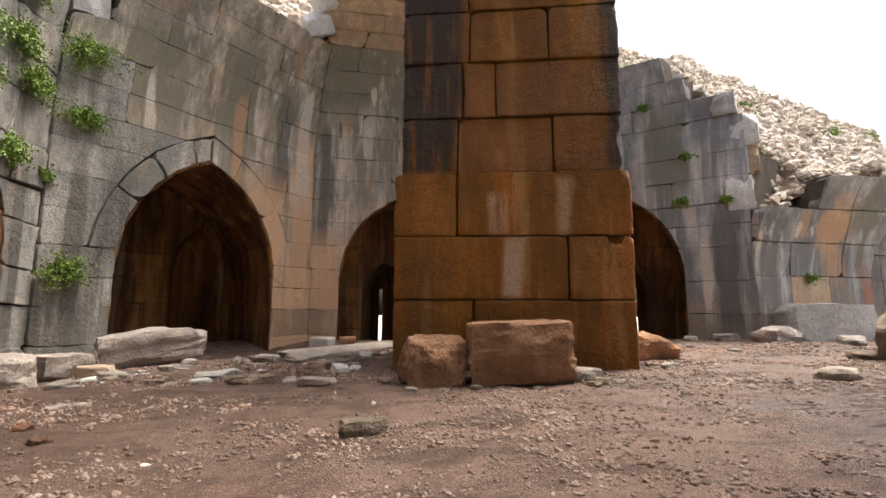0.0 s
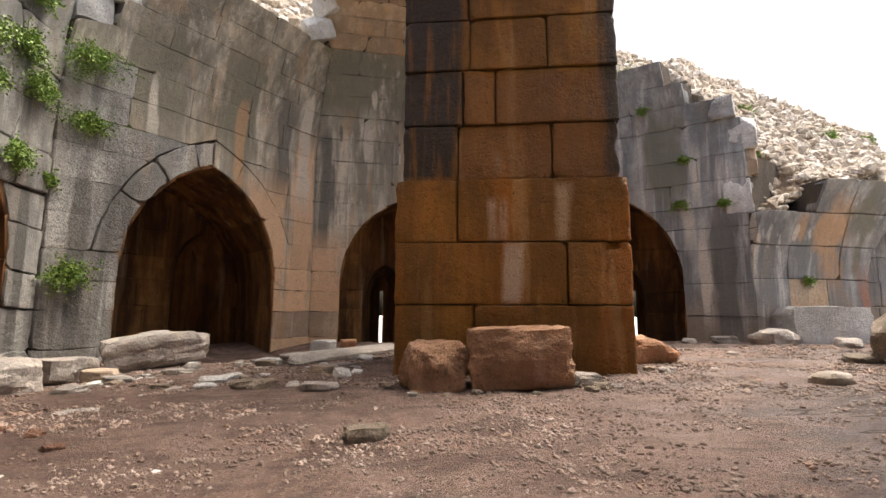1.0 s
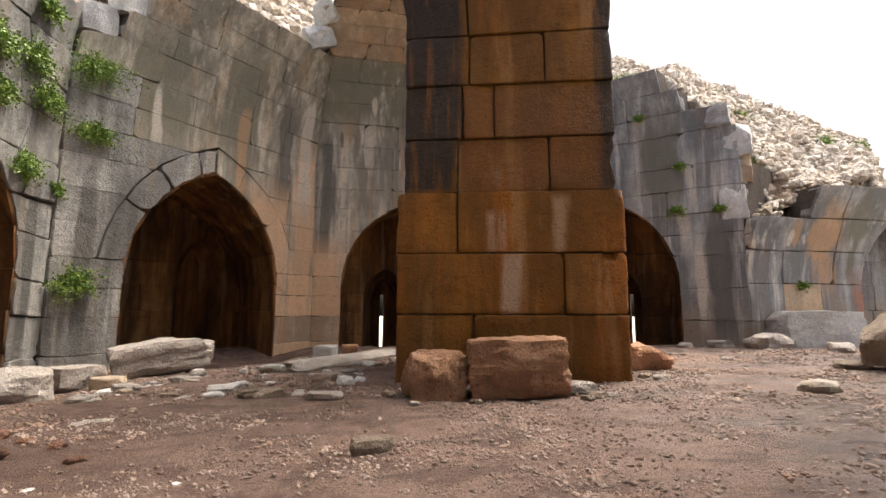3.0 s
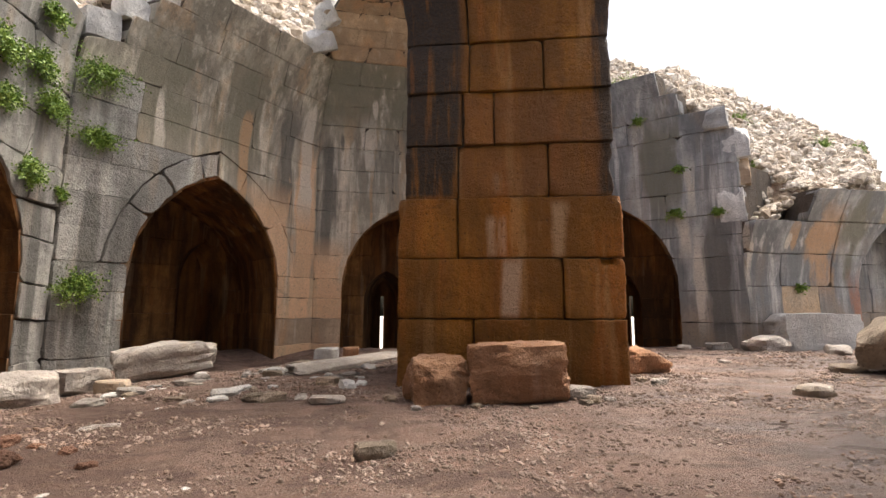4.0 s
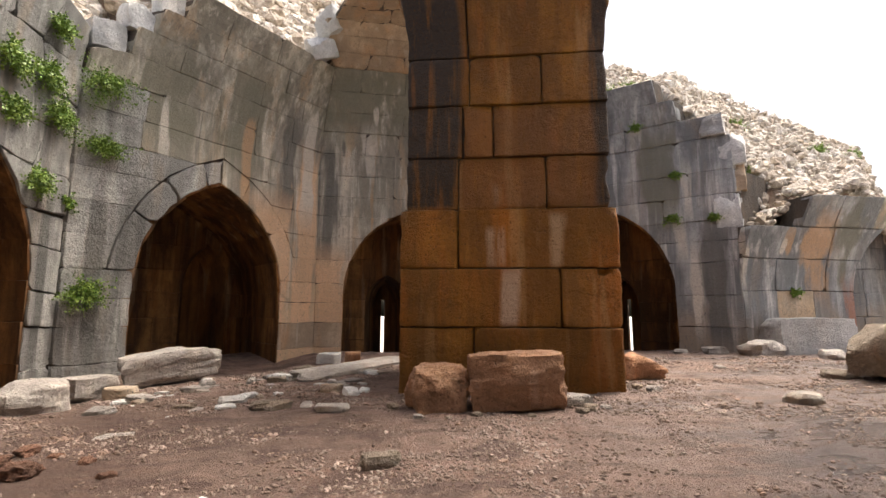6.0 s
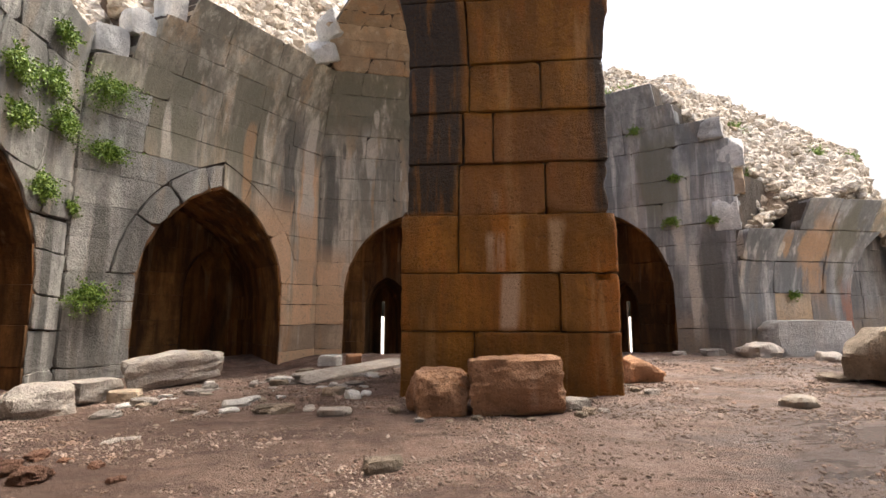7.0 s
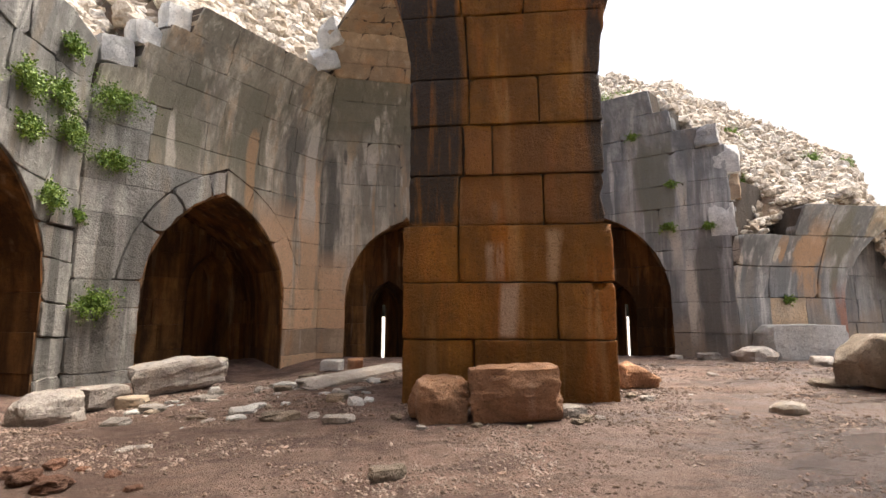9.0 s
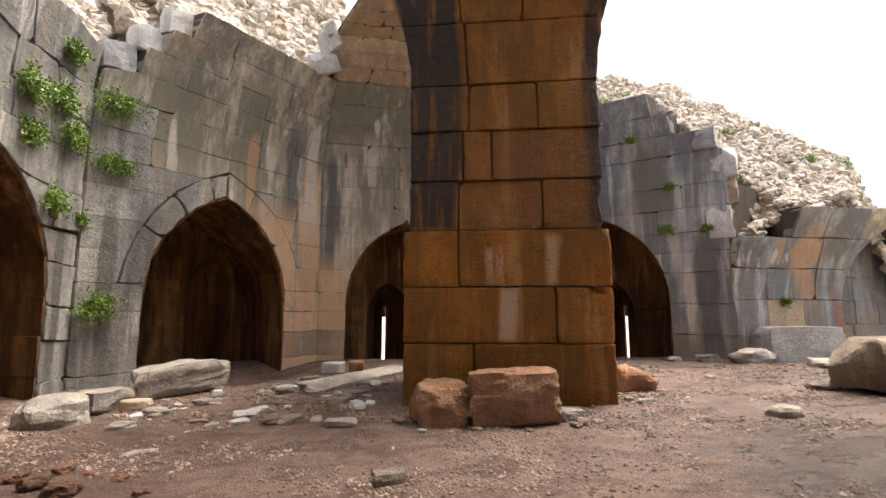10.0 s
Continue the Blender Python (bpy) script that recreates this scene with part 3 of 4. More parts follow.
def rough_block(s0, s1, z0, z1, at, rng, mat, gap, torn=(0.0, 0.0), notch=None):
    """A large hewn block with a lumpy face, rounded and chipped arrises; torn: how far its left and right ends are eaten away."""
    nx, nz = max(6, int((s1 - s0) / 0.035)), max(6, int((z1 - z0) / 0.035))
    o = Vector((rng.uniform(0, 50), rng.uniform(0, 50), rng.uniform(0, 50)))
    lean = rng.uniform(-0.010, 0.010), rng.uniform(-0.012, 0.012)
    chip = [rng.uniform(0.02, 0.07) if rng.random() < 0.45 else 0.0 for _ in range(4)]
    vs, fs = [], []
    ends = [0.0, 0.006, 0.016]
    us = [q / (s1 - s0) for q in ends] + [i / nx for i in range(1, nx)] + [1 - q / (s1 - s0) for q in ends[::-1]]
    ws = [q / (z1 - z0) for q in ends] + [j / nz for j in range(1, nz)] + [1 - q / (z1 - z0) for q in ends[::-1]]
    nx, nz = len(us) - 1, len(ws) - 1
    for v in ws:
        for u in us:
            z = z0 + gap + (z1 - z0 - 2 * gap) * v
            a = s0 + gap + torn[0] * max(0.0, 0.5 + noise.noise((z * 6, 3.0, o.x))) + 0.006 * noise.noise((z * 14, 1.0, o.x))
            e = s1 - gap - torn[1] * max(0.0, 0.5 + noise.noise((z * 6, 9.0, o.x))) - 0.006 * noise.noise((z * 14, 5.0, o.x))
            x = a + (e - a) * u
            z += 0.008 * noise.noise((x * 9, 2.0 + round(v), o.y)) * abs(2 * v - 1)
            near = min(x - a, e - x, z - z0, z1 - z)
            round_ = 0.007 + 0.016 * max(0.0, 0.5 + noise.noise((x * 5, z * 5, o.z)))
            d = 0.012 * max(0.0, 1 - near / round_) ** 2
            for (cu, cv), c in zip(((0, 0), (1, 0), (1, 1), (0, 1)), chip):
                r = math.hypot((u - cu) * (s1 - s0), (v - cv) * (z1 - z0))
                if r < c:
                    d += 0.05 * (1 - r / c)
            d += 0.007 * noise.noise((x * 4, z * 4, o.x)) + 0.009 * noise.noise((x * 11, z * 11, o.y)) * max(0.0, 0.4 + noise.noise((x * 2, z * 2, o.z))) + 0.004 * noise.noise((x * 24, z * 24, o.z))
            if notch and abs(x - notch[0]) < notch[2] / 2 and abs(z - notch[1]) < notch[3] / 2:
                d += 0.07
            d += lean[0] * (2 * u - 1) + lean[1] * (2 * v - 1)
            vs.append(at(x, z, d))
    w = nx + 1
    for j in range(nz):
        for i in range(nx):
            fs.append((j * w + i, j * w + i + 1, (j + 1) * w + i + 1, (j + 1) * w + i))
    rim = [i for i in range(w)] + [j * w + nx for j in range(1, nz + 1)] + [nz * w + i for i in range(nx - 1, -1, -1)] + [j * w for j in range(nz - 1, 0, -1)]
    b, n = len(vs), len(rim)
    for k in rim:
        i, j = k % w, k // w
        vs.append(at(s0 + gap + (s1 - s0 - 2 * gap) * us[i], z0 + gap + (z1 - z0 - 2 * gap) * ws[j], 0.3))
    fs += [(rim[k], b + k, b + (k + 1) % n, rim[(k + 1) % n]) for k in range(n)]
    me = mesh_of("stone_block", vs, fs, mat)
    me.polygons.foreach_set("use_smooth", [True] * (nx * nz) + [False] * n)
    return me


def pillar():
    zs = [-0.1, 0.70, 1.245, 1.815, 2.335, 2.87, 3.38, 4.03, 4.6, 5.1, 5.6]
    joints = [[0.345], [0.732], [0.272], [0.265, 0.69], [0.285, 0.438], [0.32, 0.68], [0.315], [0.30, 0.6], [0.3, 0.7], [0.3, 0.62]]
    top = tagged(new("pillar"), "square pillar of large brown-stained hewn limestone blocks", "pillar", kind="structure")
    rng = random.Random(5)
    c = (PILLAR.p + PILLAR.q) / 2 - PILLAR.n * PW / 2
    for side in range(4):
        a = math.pi / 2 * side
        rot = Matrix.Rotation(a, 2)
        f = Facet(c + rot @ (PILLAR.p - c), c + rot @ (PILLAR.q - c), lambda z: 0.0, False)
        for i, (z0, z1) in enumerate(zip(zs, zs[1:])):
            back = 0.0 if i < 3 else 0.045
            fan = lambda z: 0.16 * max(0, z - 3.4) ** 1.6
            js = [0] + [j * PW for j in (joints[i] if side == 0 else [rng.uniform(0.3, 0.7)])] + [PW]
            if side % 2:   # the flanks butt between the front and back faces
                js[0], js[-1] = 0.325, PW - 0.325
            for s0, s1 in zip(js, js[1:]):
                def at(s, z, d, f=f, back=back, fan=fan):
                    o = back - fan(z)
                    s = PW / 2 + (s - PW / 2) * (1 - 2 * o / PW)
                    return f.at(s, z, d + o)
                if side == 0:
                    torn = (0.015 if s0 == 0 else 0.02 if i == 4 and s0 < 0.7 else 0.0, 0.06 if i == 3 and s1 == PW else 0.015 if s1 == PW else 0.0)
                    part("stone_block", rough_block(s0, s1, z0, z1, at, rng, AMBER, rng.uniform(0.004, 0.010), torn, (1.90, 1.225, 0.13, 0.07) if i == 1 and s1 == PW else None), top)
                else:
                    poly = [(s0, z0), (s1, z0), (s1, z1), (s0, z1)]
                    part("stone_block", block_data(poly, at, rng, AMBER, gap=rng.uniform(0.002, 0.0055), bevel=rng.uniform(0.010, 0.016), deep=0.3, proud=0.007, wob=0.010), top)
    vs = [(c + (PILLAR.u * a + PILLAR.n * b) * (PW / 2 - 0.1)).to_3d() + Vector((0, 0, z)) for z in (-0.1, 5.5) for a, b in ((-1, 1), (1, 1), (1, -1), (-1, -1))]
    part("core", mesh_of("core", [tuple(v) for v in vs], [(0, 1, 5, 4), (1, 2, 6, 5), (2, 3, 7, 6), (3, 0, 4, 7), (4, 5, 6, 7), (0, 3, 2, 1)], CORE), top)


pillar()

# ---------- walls ----------
rngz = random.Random(2)
ZS = courses_between(-0.35, 4.57, 0.44, rngz) + [4.97, 5.34, 5.74]


RING0 = min(z for z in ZS if z > 1.35)   # the arch ring starts on a bed joint
FINE = dict(gap=0.0015, bevel=0.005, proud=0.009, wob=0.008, chips=0.12)


def jamb_pick(poly, rng):
    return BLUE if rng.random() < 0.85 else GREY


class Ringed(Arch):
    """The opening together with the ring of arch stones round its upper part."""
    def __init__(self, a, t):
        self.c, self.half, self.spring = a.c, a.half, a.spring
        self.inner, self.t, self.apex = a, t, a.apex + t

    def w(self, z):
        a = self.inner
        if z < RING0:
            return a.half
        return Arch(a.c, a.half + self.t * 0.85, a.spring, a.apex + self.t).w(z)


def ring_of_stones(body, facet, arch, t, seed):
    rng = random.Random(seed)
    big = Arch(arch.c, arch.half + t * 0.85, arch.spring, arch.apex + t)

    def both(a, f):
        z = RING0 + (a.apex - RING0) * math.sin(math.pi / 2 * f)
        return a.w(z), z
    for side in (-1, 1):
        cuts = (0, 0.3, 0.52, 0.76, 1.0) if side < 0 else (0, 0.34, 0.68, 1.0)
        for f0, f1 in zip(cuts, cuts[1:]):
            fs = [f0 + (f1 - f0) * i / 3 for i in range(4)]
            q = [(arch.c + side * w, z) for w, z in (both(arch, f) for f in fs)] + [(arch.c + side * w, z) for w, z in (both(big, f) for f in fs[::-1])]
            if side == 1:
                q = q[::-1]
            poly = q[::-1] if side == -1 else q[::-1]
            area = sum(poly[i - 1][0] * poly[i][1] - poly[i][0] * poly[i - 1][1] for i in range(len(poly)))
            if area < 0:
                poly = poly[::-1]
            part("arch_stone", block_data(poly, facet.at, rng, PALE if side < 0 else GREY, gap=rng.uniform(0.010, 0.020) if side < 0 else 0.002, bevel=0.012 if side < 0 else 0.005,
                                         proud=0.015, wob=0.018 if side < 0 else 0.008, chips=0.4 if side < 0 else 0.1, name="arch_stone"), body)
    # backing of the ring
    q = [(arch.c - w, z) for w, z in (both(arch, i / 8) for i in range(9))] + [(arch.c + w, z) for w, z in (both(arch, i / 8) for i in range(7, -1, -1))]
    o = [(arch.c - w, z) for w, z in (both(big, i / 8) for i in range(9))] + [(arch.c + w, z) for w, z in (both(big, i / 8) for i in range(7, -1, -1))]
    polys = [[q[i], q[i + 1], o[i + 1], o[i]][::-1] for i in range(len(q) - 1)]
    part("ring_backing", core_data(facet.at, polys, 0.05, 1.3, "ring_backing"), body)


def grey_pick(poly, rng, weathered=False):
    z = sum(p[1] for p in poly) / len(poly)
    if weathered and sum(p[0] for p in poly) / len(poly) < 1.0 - 0.2 * z + 0.25 * rng.random() + 0.4 * (z > 2.2):
        return PALE
    return ORANGE if z < 0.9 and rng.random() < 0.15 else GREY


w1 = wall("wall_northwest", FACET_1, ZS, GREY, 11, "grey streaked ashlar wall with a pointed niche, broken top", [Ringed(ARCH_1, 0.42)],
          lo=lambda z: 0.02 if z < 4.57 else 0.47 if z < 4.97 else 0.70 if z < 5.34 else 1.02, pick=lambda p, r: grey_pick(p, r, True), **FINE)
ring_of_stones(w1, FACET_1, ARCH_1, 0.42, 41)
niche(w1, FACET_1, ARCH_1, 21, depth=2.1, inner=Arch(3.99, 0.5, 1.4, 2.2), slit=0.0)
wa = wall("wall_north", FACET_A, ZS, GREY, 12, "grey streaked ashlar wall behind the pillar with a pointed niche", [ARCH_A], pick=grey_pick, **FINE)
niche(wa, FACET_A, ARCH_A, 22, inner=Arch(2.05, 0.5, 1.0, 1.7), slit=0.085)
ZB = [-0.35, 0.12, 0.59, 1.14, 1.72, 2.1, 2.47, 2.92, 3.36, 3.97, 4.36, 4.76, 5.18]
wb = wall("wall_northeast", FACET_B, ZB, BLUE, 13, "grey ashlar wall coloured bluish for skylight, with a pointed niche and stepped broken top", [ARCH_B],
          hi=lambda z: 4.24 if z < 3.97 else 4.0 if z < 4.36 else 3.44 if z < 4.76 else 3.15, **FINE)
niche(wb, FACET_B, ARCH_B, 23, inner=Arch(2.32, 0.5, 1.0, 1.7), slit=0.085)
w0 = wall("wall_west", FACET_0, courses_between(-0.35, 4.75, 0.5, random.Random(9)), PALE, 14, "pale grey ashlar wall overgrown with tufts of weed", [ARCH_0],
          length=0.7, warp=0.07, slant=0.45, gap=0.005, bevel=0.009, proud=0.018, wob=0.014, chips=0.2)
niche(w0, FACET_0, ARCH_0, 24, depth=2.3, inner=Arch(3.0, 0.5, 1.3, 2.1), slit=0.0)
for nm, fc, ar in (("wall_southwest", FACET_SW, ()), ("wall_south", FACET_S, (ARCH_DOOR,)), ("wall_southeast", FACET_SE, ())):
    wall(nm, fc, ZS[:11:2], GREY, 31, "plain grey ashlar wall behind the viewpoint", ar, length=1.6, thick=1.2)

# side wall of the vaulted passage
JAMB = Facet(corner(2), (corner(2)[0] + 4.2, corner(2)[1] + 0.64), lambda z: 0.5 * max(0, (z - 1.3) / 1.4) ** 1.6, False)
ARCH_J = Arch(3.05, 0.85, 1.2, 2.62)
wj = wall("wall_east", JAMB, [-0.6, 0.12, 0.59, 1.21, 1.76, 2.29, 2.80], BLUE, 15, "grey ashlar wall curving over into a broken vault", [ARCH_J],
          None, lo=lambda z: 0.0 if z < 2.29 else 0.98, thick=0.5, length=0.7, pick=jamb_pick, gap=0.003, bevel=0.008, chips=0.12)
niche(wj, JAMB, ARCH_J, 25, floor=-0.6, depth=0.28, mat=BLUE, thick=0.5)

# vault left over the wall behind the pillar
VAULT = Facet(corner(0), corner(1), lambda z: 0.70 + 0.95 * min(z - 5.74, 0.66) + 5.0 * max(0.0, z - 6.40))
# The brighter orange of these courses paints in light bounced up from the ground.
wall("vault_remnant", VAULT, [5.74, 5.96, 6.19, 6.40, 6.47, 6.54, 6.61, 6.68], ORANGE, 16, "ashlar courses of a broken vault, bounced light coloured in as pale orange", (),
     lo=lambda z: -0.05 - 0.75 * (z - 5.74) if z < 6.4 else -0.35, thick=0.5, length=0.8, gap=0.003, bevel=0.01, chips=0.2)


# Out of view: an added overhead shell that shades the pillar and the foreground.
def unseen_shade_vault():
    vs, fs = [], []
    n, m = 18, 8
    for layer in (0, 0.45):
        for i in range(n + 1):
            a = radians(-152 + 124 * i / n)
            for j in range(m + 1):
                f = j / m
                r = 3.6 + 1.8 * f
                z = 3.85 + 1.5 * math.cos(math.pi / 2 * f) + layer
                vs.append((CX + r * math.cos(a), CY + r * math.sin(a), z))
    k, row = (n + 1) * (m + 1), m + 1
    for i in range(n):
        for j in range(m):
            a = i * row + j
            fs += [(a, a + 1, a + row + 1, a + row), (k + a, k + a + row, k + a + row + 1, k + a + 1)]
    for i in range(n):
        for j in (0, m):
            a = i * row + j
            fs.append((a, a + row, k + a + row, k + a))
    for i in (0, n):
        for j in range(m):
            a = i * row + j
            fs.append((a, a + 1, k + a + 1, k + a))
    tagged(new("ceiling", mesh_of("ceiling", vs, fs, GREY, True)), "unseen stone vault added over the entrance side to give shade", "vault", kind="structure")


unseen_shade_vault()

# ---------- fallen stones ----------
rock("fallen_block", 0.555, 3.40, (0.69, 0.46, 0.42), 3, RED_ROCK, "large red-brown fallen hewn block at the foot of the pillar", -7, (0, -2), square=0.80, rough=0.16, cuts=17, fine=0.08, chip=(0.98, 1.25))
rock("fallen_rock", -0.05, 3.46, (0.43, 0.40, 0.34), 8, RED_ROCK, "rounded red-brown fallen rock at the foot of the pillar", 15, square=0.78, rough=0.28, cuts=15, fine=0.09)
rock("fallen_block", -3.40, 5.72, (1.08, 0.5, 0.40), 5, PALE_ROCK, "long pale weathered block lying before the niche", 38, (0, -9), square=0.52, rough=0.22, cuts=13, fine=0.07, chip=(0.9, 1.25))
rock("fallen_block", 5.98, 7.52, (1.32, 0.5, 0.58), 9, WHITE_ROCK, "pale grey hewn block against the passage wall", 4, square=0.96, rough=0.09, cuts=12, fine=0.04, chip=(1.2, 1.5))
rock("fallen_rock", 4.62, 4.42, (0.95, 0.8, 0.54), 12, DUN_ROCK, "large rounded greyish brown boulder on bare earth", 30, square=0.6, cuts=13, fine=0.05)
rock("fallen_rock", -3.72, 4.05, (0.52, 0.42, 0.30), 14, PALE_ROCK, "rough pale rock with a dark broken underside by the wall", 60, square=0.7, cuts=9, fine=0.08)
rock("fallen_rock", -3.85, 4.85, (0.5, 0.4, 0.26), 15, PALE_ROCK, "flat pale rock lying along the wall foot", 75, square=0.8, cuts=9, fine=0.07)
rock("fallen_rock", -3.4, 4.78, (0.30, 0.2, 0.14), 16, BLUE, "small bluish grey stone on earth", 20, square=0.6, fine=0.06)
rock("fallen_rock", 2.04, 4.8, (0.46, 0.4, 0.27), 17, RED_ROCK, "pinkish rough rock beside the pillar", 10, square=0.35, rough=0.3, cuts=8, fine=0.08, chip=(0.6, 0.95))
rock("fallen_block", -1.78, 7.15, (0.36, 0.22, 0.16), 18, WHITE_ROCK, "small white hewn block before the niche", 8, square=0.95, rough=0.06, cuts=4, fine=0.03, sink=-0.02)
rock("fallen_block", -1.43, 7.25, (0.24, 0.2, 0.16), 19, RED_ROCK, "small reddish hewn block before the niche", 8, square=0.95, rough=0.08, cuts=4, fine=0.03, sink=0.0)
rock("stone_slab", -1.15, 6.05, (2.1, 0.36, 0.12), 20, PALE_ROCK, "long pale slab half sunk in the earth", 63, square=0.92, rough=0.1, cuts=9, fine=0.05)
rock("loose_stone", -0.34, 2.1, (0.19, 0.13, 0.085), 22, DUN_ROCK, "small brown broken stone on bare earth", 25, square=0.6, rough=0.3, fine=0.08)
for k, (x, y, a) in enumerate(((-2.02, 1.98, 0.22), (-2.25, 2.1, 0.2), (-2.3, 2.35, 0.16), (-1.86, 2.2, 0.12), (-2.1, 2.3, 0.1), (-1.62, 2.0, 0.10), (-2.45, 2.2, 0.17))):
    rock("earth_clod", x, y, (a * 0.7, a * 0.55, a * 0.36), 300 + k, CLOD, "crumbling dark red earth clod", 47 * k, square=0.45, rough=0.35, cuts=8, fine=0.2, group="earth clods", sink=0.02)
rock("loose_stone", -2.1, 2.76, (0.22, 0.10, 0.045), 27, PALE_ROCK, "flat thin stone lying on earth", 35, square=0.7, rough=0.3, cuts=5, fine=0.08)
rock("loose_stone", 4.05, 4.6, (0.3, 0.2, 0.10), 24, DUN_ROCK, "flat brown stone near the boulder", -10, square=0.6, rough=0.3, cuts=6, fine=0.08)
rock("loose_stone", 2.8, 3.45, (0.24, 0.18, 0.1), 25, BLUE, "grey stone on damp ground", 0, square=0.6, rough=0.3, cuts=5, fine=0.08)
for k, (x, y, a) in enumerate(((4.45, 7.55, 0.34), (5.0, 7.2, 0.6), (3.95, 7.7, 0.25), (5.6, 6.6, 0.4), (3.4, 5.6, 0.16))):
    rock("loose_stone", x, y, (a, a * 0.7, a * 0.38), 50 + k, PALE_ROCK, "pale stone lying at the foot of the wall", 20 * k, square=0.55, rough=0.3, fine=0.06, group="stones along the wall")
for x, y, z, sz, sd, m in ((4.90, 7.93, 3.97, (0.40, 0.46, 0.38), 61, WHITE_ROCK), (5.18, 7.92, 3.42, (0.52, 0.5, 0.56), 62, WHITE_ROCK), (5.10, 7.93, 2.30, (0.40, 0.46, 0.62), 63, WHITE_ROCK), (5.24, 7.92, 2.95, (0.36, 0.46, 0.5), 64, ORANGE)):
    rock("broken_block", x, y, sz, sd, m, "%s broken block at the torn end of the wall" % ("orange" if m is ORANGE else "daylight-whitened"), -34, (3, -3), z=z, sink=0.0, square=0.9, rough=0.16, cuts=9, fine=0.05, chip=(1.05, 1.4), group="blocks at the torn wall end")
for s, z, d, sz, sd in ((0.30, 4.55, 0.24, (0.42, 0.4, 0.40), 71), (0.60, 4.95, 0.26, (0.40, 0.4, 0.38), 72), (0.93, 5.32, 0.27, (0.40, 0.4, 0.40), 73)):
    x, y, z = FACET_1.at(s, z, d)
    rock("broken_block", x, y, sz, sd, WHITE_ROCK, "broken block on the torn top of the wall, daylight put into its white colour", 56, (5, -4), z=z, sink=0.0, square=0.92, rough=0.12, cuts=7, fine=0.05, chip=(1.15, 1.5), group="blocks at the torn wall end")
for x, y, z, sz, sd, t in ((-2.38, 8.55, 5.80, (0.5, 0.55, 0.45), 74, 20), (-2.05, 8.4, 6.18, (0.55, 0.55, 0.5), 75, -25)):
    rock("broken_block", x, y, sz, sd, WHITE_ROCK, "broken block at the torn edge of the vault, daylight put into its white colour", t, (18, -22), z=z, sink=0.0, square=0.85, rough=0.2, cuts=9, fine=0.06, chip=(0.95, 1.3), group="blocks at the torn vault edge")
for k, (x, y, a) in enumerate(((1.02, 3.42, 0.2), (1.06, 3.22, 0.12), (0.98, 3.15, 0.09), (1.2, 3.3, 0.07), (0.6, 3.05, 0.07), (0.22, 3.15, 0.08), (-0.2, 3.15, 0.07), (0.02, 3.1, 0.06), (-0.42, 3.5, 0.1), (1.85, 3.95, 0.13), (1.78, 4.15, 0.1))):
    rock("loose_stone", x, y, (a, a * 0.8, a * 0.42), 400 + k, DUN_ROCK if k % 3 else PALE_ROCK, "small broken stone at the foot of the pillar", 63 * k, square=0.55, rough=0.35, cuts=4, fine=0.08, sink=0.012, group="stones round the pillar")
rngs = random.Random(77)
for k in range(124):
    if k < 104:
        x, y = rngs.uniform(-3.1, -0.75), rngs.uniform(3.3, 6.4)
        if y > 5.3 and x < -2.3:
            y -= 1.3
    else:
        x, y = rngs.uniform(-3.2, 4.2), rngs.uniform(1.4, 4.6)
        if -0.6 < x < 1.9 and y > 2.9:
            x += 2.6
    a = 0.05 + 0.2 * rngs.random() ** 1.6 if k < 104 else rngs.uniform(0.03, 0.09)
    rock("loose_stone", x, y, (a, a * rngs.uniform(0.5, 0.9), a * rngs.uniform(0.16, 0.4)), 100 + k, WHITE_ROCK if rngs.random() < 0.45 else PALE_ROCK if rngs.random() < 0.6 else DUN_ROCK,
         "flat loose stone trodden into the earth", rngs.uniform(0, 180), (rngs.uniform(-6, 6), rngs.uniform(-6, 6)), sink=0.015, group="loose stones",
         square=0.6, rough=0.3, cuts=3, fine=0.07)


def scatter(name, spots, mat, label, category, seed, flat=0.6, lumpy=False):
    """Many small angular stones in one mesh. spots: (x, y, z, size)."""
    rng = np.random.default_rng(seed)
    base = np.array([(-1, -1, -1), (1, -1, -1), (1, 1, -1), (-1, 1, -1), (-1, -1, 1), (1, -1, 1), (1, 1, 1), (-1, 1, 1)], float) * 0.5
    quads = np.array([(0, 3, 2, 1), (4, 5, 6, 7), (0, 1, 5, 4), (1, 2, 6, 5), (2, 3, 7, 6), (3, 0, 4, 7)])
    low, high = -0.5, 0.2
    if lumpy:
        bm = bmesh.new()
        bmesh.ops.create_icosphere(bm, subdivisions=1, radius=0.55)
        base = np.array([v.co[:] for v in bm.verts])
        quads = np.array([[v.index for v in f.verts] for f in bm.faces])
        bm.free()
        low, high = -0.2, 0.14
    size = len(base)
    vs, fs = [], []
    for k, (x, y, z, a) in enumerate(spots):
        v = base * (1 + rng.uniform(low, high, (size, 3))) * np.array((1, rng.uniform(0.5, 0.95), rng.uniform(0.35, 0.9) * flat / 0.6))
        e = Euler((rng.uniform(-0.5, 0.5), rng.uniform(-0.5, 0.5), rng.uniform(0, 6.3))).to_matrix()
        v = v @ np.array(e).T * a + (x, y, z)
        vs += v.tolist()
        fs += (quads + size * k).tolist()
    return tagged(new(name, mesh_of(name, vs, fs, mat)), label, category, kind="stuff")


